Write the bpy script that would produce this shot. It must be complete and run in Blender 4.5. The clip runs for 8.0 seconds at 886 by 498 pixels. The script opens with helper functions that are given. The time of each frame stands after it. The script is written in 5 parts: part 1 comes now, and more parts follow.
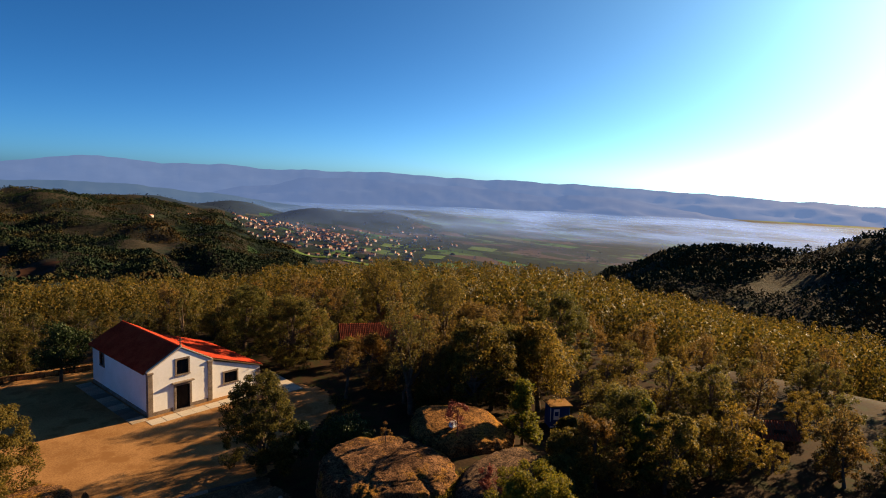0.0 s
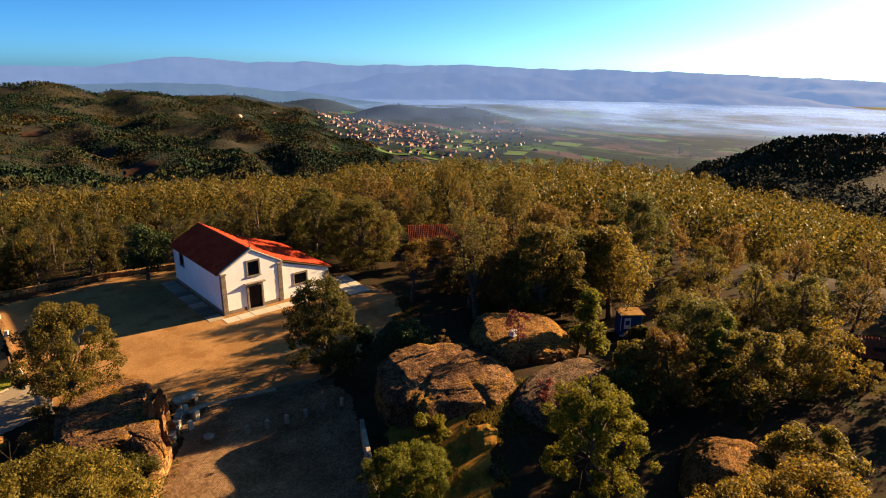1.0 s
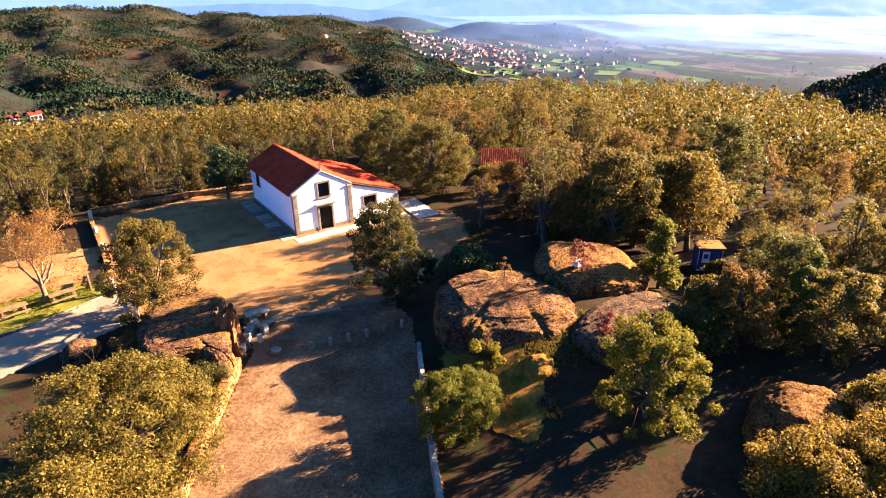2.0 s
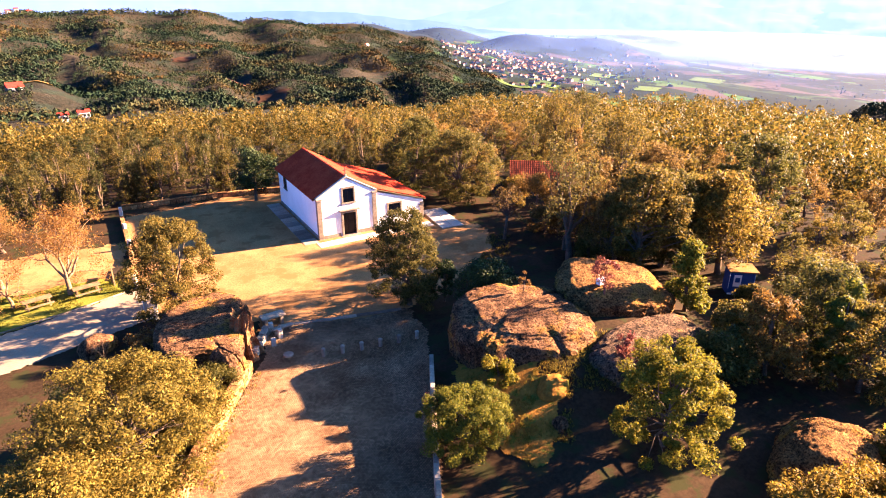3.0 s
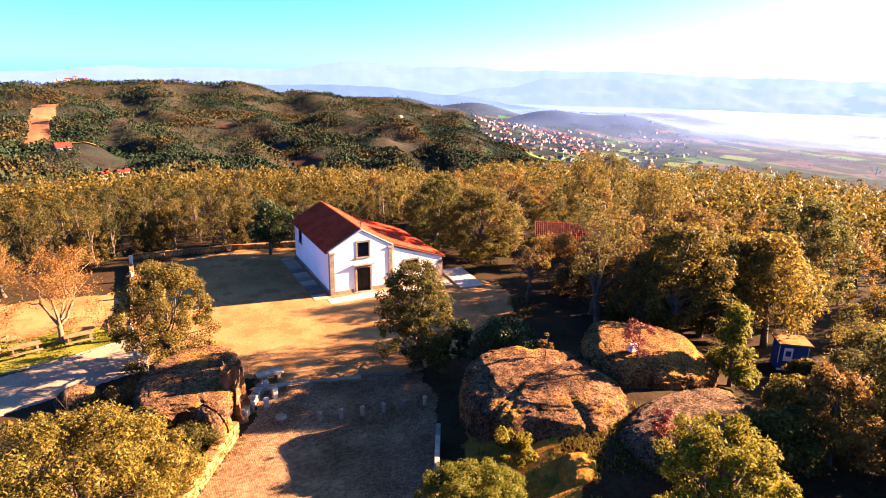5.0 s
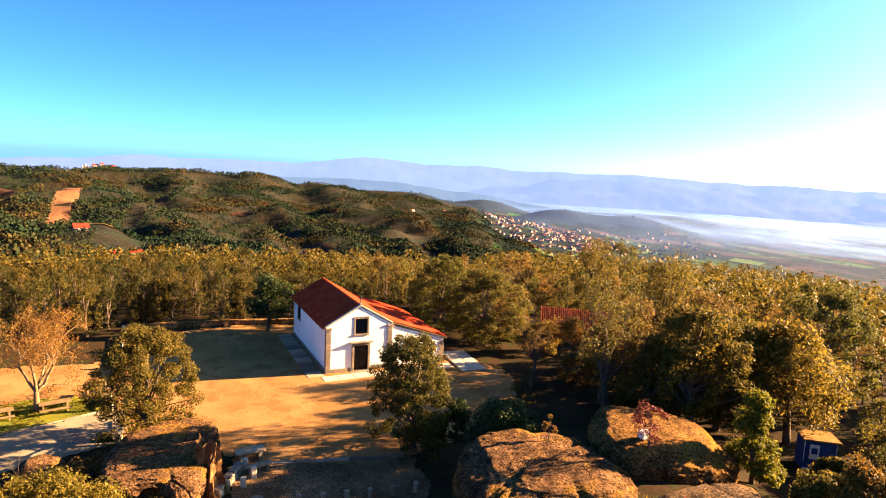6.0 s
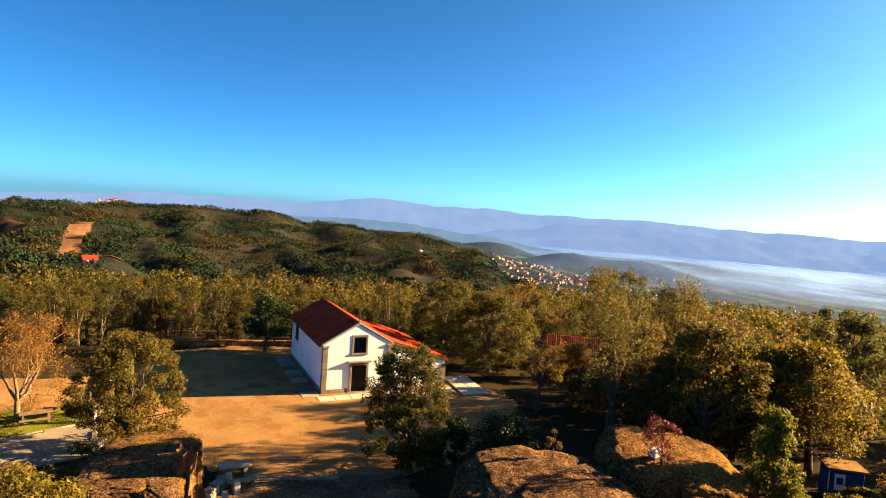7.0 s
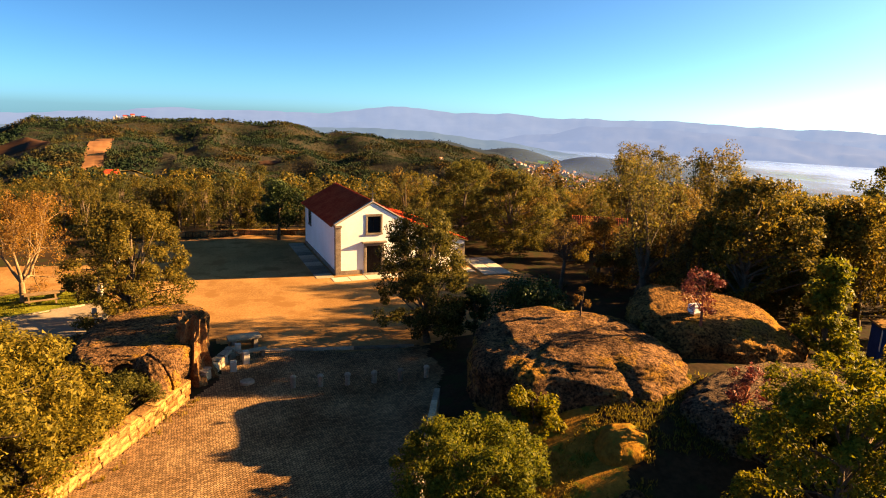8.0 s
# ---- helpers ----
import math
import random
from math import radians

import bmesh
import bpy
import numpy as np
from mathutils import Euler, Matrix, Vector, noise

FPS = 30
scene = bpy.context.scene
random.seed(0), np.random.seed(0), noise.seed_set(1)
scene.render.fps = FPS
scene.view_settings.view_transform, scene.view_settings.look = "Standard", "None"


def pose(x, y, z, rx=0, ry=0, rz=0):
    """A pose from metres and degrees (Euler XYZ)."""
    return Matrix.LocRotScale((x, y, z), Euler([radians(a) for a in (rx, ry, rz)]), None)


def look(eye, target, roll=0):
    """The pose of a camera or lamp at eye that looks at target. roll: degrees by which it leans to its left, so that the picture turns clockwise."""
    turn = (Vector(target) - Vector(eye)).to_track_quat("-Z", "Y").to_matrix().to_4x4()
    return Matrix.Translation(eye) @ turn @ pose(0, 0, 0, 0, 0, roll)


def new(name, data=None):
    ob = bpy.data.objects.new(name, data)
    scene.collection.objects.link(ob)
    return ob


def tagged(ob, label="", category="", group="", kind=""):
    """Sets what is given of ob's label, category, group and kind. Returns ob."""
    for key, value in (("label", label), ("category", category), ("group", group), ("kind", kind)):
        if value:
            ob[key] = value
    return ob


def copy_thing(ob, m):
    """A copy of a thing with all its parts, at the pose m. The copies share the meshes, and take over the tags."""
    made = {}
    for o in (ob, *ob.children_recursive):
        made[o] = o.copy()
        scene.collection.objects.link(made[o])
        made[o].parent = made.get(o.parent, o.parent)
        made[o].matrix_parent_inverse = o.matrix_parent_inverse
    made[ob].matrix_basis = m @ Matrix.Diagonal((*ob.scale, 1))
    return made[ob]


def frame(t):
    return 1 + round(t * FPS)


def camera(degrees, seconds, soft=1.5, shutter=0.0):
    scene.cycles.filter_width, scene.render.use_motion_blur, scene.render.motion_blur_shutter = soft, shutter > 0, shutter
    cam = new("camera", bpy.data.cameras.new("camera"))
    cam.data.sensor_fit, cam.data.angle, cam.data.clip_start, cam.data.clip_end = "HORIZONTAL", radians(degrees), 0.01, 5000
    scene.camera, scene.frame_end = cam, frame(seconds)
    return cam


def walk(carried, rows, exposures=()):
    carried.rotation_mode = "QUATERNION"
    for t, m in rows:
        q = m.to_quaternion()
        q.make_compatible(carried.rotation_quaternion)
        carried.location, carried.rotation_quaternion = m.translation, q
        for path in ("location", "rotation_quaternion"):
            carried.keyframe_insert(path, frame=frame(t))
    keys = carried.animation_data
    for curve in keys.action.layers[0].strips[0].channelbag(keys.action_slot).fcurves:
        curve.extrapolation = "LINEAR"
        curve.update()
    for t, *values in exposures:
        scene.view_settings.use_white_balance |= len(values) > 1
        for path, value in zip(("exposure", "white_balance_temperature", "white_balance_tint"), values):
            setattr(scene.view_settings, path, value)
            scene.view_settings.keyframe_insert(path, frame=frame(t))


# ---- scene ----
# ---- the camera and its way ----


def view(x, y, z, yaw, pitch, roll):
    """A camera pose from a place, a turn to the left, a tilt up and a lean to the right, in degrees."""
    a, b = radians(yaw), radians(pitch)
    way = Vector((-math.sin(a) * math.cos(b), math.cos(a) * math.cos(b), math.sin(b)))
    eye = Vector((x, y, z))
    return look(eye, eye + way, -roll)


PATH = [
    (0.0, -23.30, -54.80, 23.30, -49.71, -6.93, -2.17),
    (0.5, -21.74, -54.42, 23.37, -45.13, -12.04, -1.04),
    (1.0, -20.19, -54.10, 23.37, -41.95, -16.96, -0.44),
    (1.5, -18.96, -54.00, 22.95, -38.20, -21.31, 0.44),
    (2.0, -18.43, -54.17, 23.05, -33.53, -24.13, 1.06),
    (2.2, -18.26, -54.27, 23.04, -31.74, -24.54, 0.93),
    (3.5, -16.51, -53.42, 22.33, -29.86, -21.97, -0.04),
    (4.0, -15.81, -52.73, 21.67, -29.03, -20.76, -0.19),
    (5.3, -14.80, -51.34, 20.24, -27.08, -14.05, -1.55),
    (5.5, -14.55, -51.08, 19.93, -26.83, -11.94, -1.94),
    (6.0, -14.04, -50.94, 18.87, -26.34, -7.67, -2.79),
    (6.5, -13.55, -50.58, 17.58, -25.89, -4.70, -3.47),
    (7.0, -13.01, -50.03, 16.56, -25.37, -3.71, -3.81),
    (7.5, -12.07, -48.45, 14.92, -25.05, -8.07, -3.30),
    (8.0, -11.27, -47.62, 13.26, -23.71, -12.48, -2.01),
]
EXPOSURES = [(0.0, 1.8, 6300, 8), (0.5, 2.1, 6100, 2), (1.0, 2.35, 6500, 6), (1.5, 3.15, 6600, 16), (2.0, 3.72, 5600, 17), (3.5, 4.2, 6100, 34), (4.0, 4.2, 6100, 34), (5.5, 3.65, 6700, 24),
             (6.0, 3.45, 7100, 14), (6.5, 3.15, 7200, 6), (7.0, 2.88, 6900, 0), (7.5, 2.7, 7300, 2), (8.0, 2.95, 8800, 10)]
cam = camera(73.0, 8.0, 1.0)
walk(cam, [(t, view(*row)) for t, *row in PATH], EXPOSURES)

# ---- world and sun ----
SUN_AZ, SUN_EL = 99.0, 18.0  # degrees clockwise from +y, and up
world = bpy.data.worlds.new("sky")
scene.world = world
world.use_nodes = True
wt = world.node_tree
sky = wt.nodes.new("ShaderNodeTexSky")
sky.sky_type, sky.sun_disc = "NISHITA", False
sky.sun_elevation, sky.sun_rotation = radians(SUN_EL), radians(SUN_AZ)
sky.air_density, sky.dust_density, sky.ozone_density = 0.32, 0.8, 2.0
wt.nodes["Background"].inputs["Strength"].default_value = 0.052
deep = wt.nodes.new("ShaderNodeHueSaturation")
deep.inputs["Saturation"].default_value = 1.2
wt.links.new(sky.outputs[0], deep.inputs["Color"])
tint = wt.nodes.new("ShaderNodeMix")
tint.data_type, tint.blend_type = "RGBA", "MULTIPLY"
tint.inputs[0].default_value, tint.inputs[7].default_value = 1.0, (0.41, 0.76, 0.86, 1)  # a deep clean winter blue
wt.links.new(deep.outputs[0], tint.inputs[6])
wt.links.new(tint.outputs[2], wt.nodes["Background"].inputs["Color"])
sun = new("sun", bpy.data.lights.new("sun", "SUN"))
sun.data.energy, sun.data.angle, sun.data.color = 5.0, radians(0.5), (1.0, 0.67, 0.35)
a, b = radians(SUN_AZ), radians(SUN_EL)
SUN_WAY = Vector((math.sin(a) * math.cos(b), math.cos(a) * math.cos(b), math.sin(b)))
sun.matrix_world = look(SUN_WAY * 100, (0, 0, 0))

# ---- materials ----


def nodes_of(name, rough=0.9):
    m = bpy.data.materials.new(name)
    m.use_nodes = True
    t = m.node_tree
    bsdf = t.nodes["Principled BSDF"]
    bsdf.inputs["Roughness"].default_value = rough
    bsdf.inputs["Specular IOR Level"].default_value = 0.02
    return m, t, bsdf


def noise_tex(t, scale, detail=4.0, rough=0.6, kind="Object", stretch=None):
    tc = t.nodes.new("ShaderNodeTexCoord")
    n = t.nodes.new("ShaderNodeTexNoise")
    n.inputs["Scale"].default_value, n.inputs["Detail"].default_value = scale, detail
    n.inputs["Roughness"].default_value = rough
    out = tc.outputs[kind]
    if stretch:
        mp = t.nodes.new("ShaderNodeMapping")
        mp.inputs["Scale"].default_value = stretch
        t.links.new(out, mp.inputs["Vector"])
        out = mp.outputs[0]
    t.links.new(out, n.inputs["Vector"])
    return n.outputs["Fac"]


def ramp(t, fac, stops):
    r = t.nodes.new("ShaderNodeValToRGB")
    e = r.color_ramp.elements
    while len(e) < len(stops):
        e.new(0.5)
    for el, (p, c) in zip(e, stops):
        el.position, el.color = p, (*c, 1)
    t.links.new(fac, r.inputs[0])
    return r.outputs[0]


def mixed(t, fac, c1, c2, mode="MIX"):
    m = t.nodes.new("ShaderNodeMix")
    m.data_type, m.blend_type = "RGBA", mode
    for sock, v in ((m.inputs[0], fac), (m.inputs[6], c1), (m.inputs[7], c2)):
        if isinstance(v, (int, float)):
            sock.default_value = v
        elif isinstance(v, tuple):
            sock.default_value = (*v, 1)
        else:
            t.links.new(v, sock)
    return m.outputs[2]


def bump(t, bsdf, fac, strength, dist):
    bp = t.nodes.new("ShaderNodeBump")
    bp.inputs["Strength"].default_value, bp.inputs["Distance"].default_value = strength, dist
    t.links.new(fac, bp.inputs["Height"])
    t.links.new(bp.outputs[0], bsdf.inputs["Normal"])


def grainy(name, dark, light, big=0.5, small=8.0, rough=0.9, relief=0.3, dist=0.03, spot=None, vary=False):
    """A surface with stains at one scale and grain at another."""
    m, t, bsdf = nodes_of(name, rough)
    f1, f2 = noise_tex(t, big), noise_tex(t, small, 6.0, 0.7)
    mid = tuple((p + q) / 2 for p, q in zip(dark, light))
    c1 = ramp(t, f1, [(0.38, dark), (0.62, light)])
    c2 = ramp(t, f2, [(0.38, dark), (0.5, mid), (0.62, light)])
    col = mixed(t, 0.5, c1, c2)
    if spot:
        f3 = noise_tex(t, big * 2.7, 5.0)
        s = ramp(t, f3, [(0.52, (0, 0, 0)), (0.6, (1, 1, 1))])
        col = mixed(t, s, col, spot)
    if vary:  # each stone its own tone
        info = t.nodes.new("ShaderNodeObjectInfo")
        col = mixed(t, 1.0, col, ramp(t, info.outputs["Random"], [(0.0, (0.5, 0.45, 0.4)), (0.6, (1, 1, 1)), (1.0, (1.3, 1.25, 1.1))]), "MULTIPLY")
    t.links.new(col, bsdf.inputs["Base Color"])
    bump(t, bsdf, f2, relief, dist)
    return m


def rock(name, dark, light, lichen):
    """Old granite: pitted skin, dark weather streaks and drifts of lichen."""
    m, t, bsdf = nodes_of(name, 0.95)
    big, mid, fine = noise_tex(t, 0.7, 5.0), noise_tex(t, 2.6, 6.0, 0.7), noise_tex(t, 8.5, 4.0, 0.75)
    col = ramp(t, big, [(0.38, tuple(1.3 * c for c in dark)), (0.60, light)])
    col = mixed(t, 0.55, col, ramp(t, mid, [(0.40, dark), (0.60, light)]))
    col = mixed(t, ramp(t, noise_tex(t, 0.5, 6.0, 0.7), [(0.54, (0, 0, 0)), (0.62, (0.8, 0.8, 0.8))]), col, lichen)
    pits = ramp(t, fine, [(0.40, (0.22, 0.20, 0.19)), (0.49, (0.9, 0.9, 0.9)), (0.60, (1.6, 1.5, 1.35))])
    t.links.new(mixed(t, 1.0, col, pits, "MULTIPLY"), bsdf.inputs["Base Color"])
    bump(t, bsdf, mixed(t, 0.5, mid, fine), 1.0, 0.35)
    return m


def leafy(name, stops, through_light=0.45, dull=(0.75, 0.8, 0.8), rich=(1.2, 1.05, 0.8)):
    """Leaves: each one its own shade, with light coming through."""
    m, t, bsdf = nodes_of(name, 0.6)
    bsdf.inputs["Specular IOR Level"].default_value = 0.1
    geo = t.nodes.new("ShaderNodeNewGeometry")
    info = t.nodes.new("ShaderNodeObjectInfo")
    col = ramp(t, geo.outputs["Random Per Island"], stops)
    var = ramp(t, info.outputs["Random"], [(0.0, dull), (0.5, (1, 1, 1)), (1.0, rich)])
    col = mixed(t, 1.0, col, var, "MULTIPLY")
    t.links.new(col, bsdf.inputs["Base Color"])
    tr = t.nodes.new("ShaderNodeBsdfTranslucent")
    t.links.new(col, tr.inputs["Color"])
    mx = t.nodes.new("ShaderNodeMixShader")
    mx.inputs[0].default_value = through_light
    t.links.new(bsdf.outputs[0], mx.inputs[1])
    t.links.new(tr.outputs[0], mx.inputs[2])
    t.links.new(mx.outputs[0], t.nodes["Material Output"].inputs["Surface"])
    return m


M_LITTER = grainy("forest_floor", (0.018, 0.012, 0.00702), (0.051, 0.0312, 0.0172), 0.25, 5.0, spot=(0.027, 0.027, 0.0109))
M_DIRT = grainy("packed_earth", (0.17, 0.086, 0.031), (0.34, 0.187, 0.078), 0.18, 7.0, relief=0.6, spot=(0.20, 0.10, 0.036))
M_GRASS = grainy("grass", (0.08, 0.098, 0.013), (0.19, 0.172, 0.025), 0.4, 9.0, relief=0.6, dist=0.08)
M_MOSS = grainy("mossy_turf", (0.13, 0.062, 0.012), (0.32, 0.15, 0.026), 0.5, 5.0, relief=0.9, dist=0.12, spot=(0.10, 0.10, 0.016))
M_ROAD = grainy("road", (0.176, 0.136, 0.096), (0.288, 0.232, 0.16), 0.3, 9.0, relief=0.2)
M_GRANITE = grainy("granite", (0.145, 0.119, 0.0935), (0.357, 0.297, 0.23), 0.7, 9.0, relief=0.5, dist=0.04, vary=True)
M_BOULDER = rock("lichened_boulder", (0.026, 0.015, 0.010), (0.185, 0.102, 0.054), (0.21, 0.11, 0.022))
M_DARKROCK = rock("dark_weathered_rock", (0.026, 0.018, 0.014), (0.16, 0.105, 0.068), (0.15, 0.09, 0.03))
M_MOSSROCK = rock("mossy_rock", (0.045, 0.024, 0.011), (0.23, 0.118, 0.042), (0.22, 0.115, 0.022))
M_WALLSTONE = grainy("mossy_wall_stone", (0.07, 0.035, 0.014), (0.40, 0.22, 0.09), 1.6, 9.0, relief=0.9, dist=0.06, vary=True)
M_QUOIN = grainy("dressed_granite", (0.11, 0.085, 0.068), (0.27, 0.215, 0.165), 0.9, 9.0, relief=0.4)
M_OLDTILE = grainy("weathered_tile", (0.12, 0.03, 0.016), (0.30, 0.075, 0.035), 1.0, 5.0)
M_PLASTER = grainy("limewash", (0.70, 0.69, 0.66), (0.82, 0.81, 0.79), 0.5, 5.0, relief=0.06)
M_TILE = grainy("clay_tile", (0.27, 0.026, 0.012), (0.47, 0.066, 0.028), 0.8, 5.0, 0.8, 0.2)
M_SLAB = grainy("pale_slab", (0.34, 0.297, 0.238), (0.476, 0.425, 0.357), 0.6, 8.0, relief=0.2)
M_WOOD = grainy("weathered_wood", (0.10, 0.06, 0.03), (0.24, 0.16, 0.09), 0.9, 14.0)
M_DARKWOOD = grainy("dark_door_wood", (0.015, 0.012, 0.01), (0.04, 0.03, 0.022), 0.9, 14.0, 0.5)
M_BARK = grainy("bark", (0.042, 0.03, 0.021), (0.132, 0.096, 0.066), 1.2, 12.0, relief=0.8, dist=0.05)
M_PALEBARK = grainy("pale_bark", (0.10, 0.062, 0.034), (0.24, 0.165, 0.095), 1.2, 12.0, relief=0.5)
M_STUMP = grainy("stripped_stump", (0.05, 0.022, 0.01), (0.26, 0.13, 0.055), 1.5, 9.0, relief=0.9, dist=0.1)
M_OAK = leafy("oak_leaves", [(0.0, (0.044, 0.040, 0.008)), (0.5, (0.118, 0.094, 0.017)), (0.85, (0.17, 0.124, 0.026)), (1.0, (0.21, 0.145, 0.036))], 0.54, (0.62, 0.74, 0.8), (1.3, 1.1, 0.8))
M_HOLM = leafy("holm_oak_leaves", [(0.0, (0.035, 0.034, 0.008)), (0.5, (0.085, 0.072, 0.015)), (1.0, (0.18, 0.132, 0.032))], 0.5)
M_GUM = leafy("gum_leaves", [(0.0, (0.022, 0.025, 0.007)), (0.5, (0.066, 0.058, 0.013)), (1.0, (0.125, 0.090, 0.020))], 0.44, (0.5, 0.66, 0.75), (1.3, 1.12, 0.8))
M_BRIGHT = leafy("bright_leaves", [(0.0, (0.056, 0.066, 0.007)), (0.5, (0.115, 0.115, 0.012)), (1.0, (0.20, 0.165, 0.018))], 0.5)
M_DEEP = leafy("deep_green_leaves", [(0.0, (0.01, 0.018, 0.006)), (0.6, (0.025, 0.04, 0.010)), (1.0, (0.05, 0.07, 0.016))], 0.15)
M_RUSSET = leafy("russet_leaves", [(0.0, (0.10, 0.045, 0.012)), (0.5, (0.19, 0.095, 0.022)), (1.0, (0.26, 0.15, 0.04))])
M_RED = leafy("red_twigs", [(0.0, (0.10, 0.02, 0.015)), (1.0, (0.26, 0.07, 0.04))], 0.1)
M_BRIGHTOAK = leafy("golden_oak_leaves", [(0.0, (0.058, 0.047, 0.008)), (0.5, (0.155, 0.115, 0.017)), (1.0, (0.275, 0.188, 0.033))], 0.5)
M_BROWNOAK = leafy("brown_oak_leaves", [(0.0, (0.06, 0.036, 0.011)), (0.5, (0.128, 0.082, 0.022)), (1.0, (0.20, 0.128, 0.034))], 0.5)
M_RUSSETBARK = grainy("red_bark", (0.10, 0.03, 0.02), (0.24, 0.09, 0.05), 1.2, 12.0)
M_IRON = grainy("dull_iron", (0.03, 0.03, 0.03), (0.07, 0.065, 0.06), 1.0, 20.0, 0.5)
M_RUST = grainy("rusted_tin", (0.14, 0.07, 0.025), (0.30, 0.17, 0.06), 0.9, 9.0, 0.7, 0.1)
M_BLUE = grainy("blue_paint", (0.015, 0.045, 0.15), (0.03, 0.08, 0.22), 0.8, 9.0, 0.5, 0.05)
M_WHITE = grainy("white_paint", (0.70, 0.70, 0.68), (0.82, 0.82, 0.80), 0.8, 9.0, 0.6, 0.05)
M_REDROOF = grainy("far_red_roof", (0.22, 0.018, 0.012), (0.36, 0.04, 0.026), 0.5, 3.0)
M_FARROOF = grainy("far_clay_roofs", (0.16, 0.072, 0.048), (0.272, 0.128, 0.088), 0.05, 0.5)
M_EARTH = grainy("bare_red_earth", (0.127, 0.0585, 0.0292), (0.195, 0.0975, 0.0488), 0.01, 0.08)
M_REDSCRUB = grainy("reddish_scrub", (0.026, 0.014, 0.009), (0.050, 0.025, 0.015), 0.012, 0.1)
M_PLOT = grainy("green_plot", (0.045, 0.075, 0.022), (0.075, 0.115, 0.034), 0.01, 0.08)
M_MEADOW = grainy("dry_meadow", (0.12, 0.075, 0.024), (0.20, 0.13, 0.042), 0.01, 0.1)


def glass():
    m, t, bsdf = nodes_of("window_glass", 0.08)
    bsdf.inputs["Base Color"].default_value = (0.015, 0.018, 0.022, 1)
    bsdf.inputs["Specular IOR Level"].default_value = 0.5
    return m


M_GLASS = glass()


def cobbles():
    """Small squared setts in rows, with dark joints."""
    m, t, bsdf = nodes_of("granite_setts", 0.85)
    tc, mp = t.nodes.new("ShaderNodeTexCoord"), t.nodes.new("ShaderNodeMapping")
    mp.inputs["Rotation"].default_value = (0, 0, radians(-28))
    t.links.new(tc.outputs["Object"], mp.inputs["Vector"])
    br = t.nodes.new("ShaderNodeTexBrick")
    br.inputs["Scale"].default_value, br.inputs["Mortar Size"].default_value = 1.0, 0.014
    br.inputs["Brick Width"].default_value, br.inputs["Row Height"].default_value = 0.125, 0.115
    br.inputs["Mortar Smooth"].default_value = 0.6
    br.inputs["Color1"].default_value, br.inputs["Color2"].default_value = (0.135, 0.09, 0.052, 1), (0.32, 0.215, 0.128, 1)
    br.inputs["Mortar"].default_value = (0.035, 0.026, 0.018, 1)
    wob = t.nodes.new("ShaderNodeTexNoise")
    wob.inputs["Scale"].default_value = 1.5
    t.links.new(mp.outputs[0], wob.inputs["Vector"])
    add = t.nodes.new("ShaderNodeMix")
    add.data_type, add.blend_type = "RGBA", "LINEAR_LIGHT"
    add.inputs[0].default_value = 0.09
    t.links.new(mp.outputs[0], add.inputs[6])
    t.links.new(wob.outputs["Color"], add.inputs[7])
    t.links.new(add.outputs[2], br.inputs["Vector"])
    stain = ramp(t, noise_tex(t, 0.35), [(0.35, (0.62, 0.50, 0.42)), (0.65, (1.15, 1.05, 0.95))])
    t.links.new(mixed(t, 1.0, br.outputs["Color"], stain, "MULTIPLY"), bsdf.inputs["Base Color"])
    inv = t.nodes.new("ShaderNodeInvert")
    t.links.new(br.outputs["Fac"], inv.inputs["Color"])
    bump(t, bsdf, inv.outputs[0], 0.8, 0.04)
    return m


M_SETTS = cobbles()


def woods():
    """Far woods: mixed tints leaf by leaf, and drifts of brown and green, blued for haze."""
    m, t, bsdf = nodes_of("far_wood_leaves", 0.8)
    geo = t.nodes.new("ShaderNodeNewGeometry")
    col = ramp(t, geo.outputs["Random Per Island"], [(0.0, (0.018, 0.023, 0.011)), (0.6, (0.027, 0.031, 0.013)), (1.0, (0.040, 0.038, 0.016))])
    # blue is raised in all drifts, putting distance haze into the leaf colour
    drift = ramp(t, noise_tex(t, 0.011, 5.0, 0.65), [(0.38, (0.40, 0.72, 0.95)), (0.50, (0.75, 0.98, 1.1)), (0.57, (1.4, 1.1, 1.0)), (0.65, (2.0, 1.1, 0.9))])
    t.links.new(mixed(t, 1.0, col, drift, "MULTIPLY"), bsdf.inputs["Base Color"])
    return m


M_WOODS = woods()
M_SLOPE = grainy("scrubby_slope", (0.010, 0.012, 0.009), (0.042, 0.034, 0.024), 0.012, 0.28, relief=1.0, dist=1.6, spot=(0.018, 0.024, 0.017))


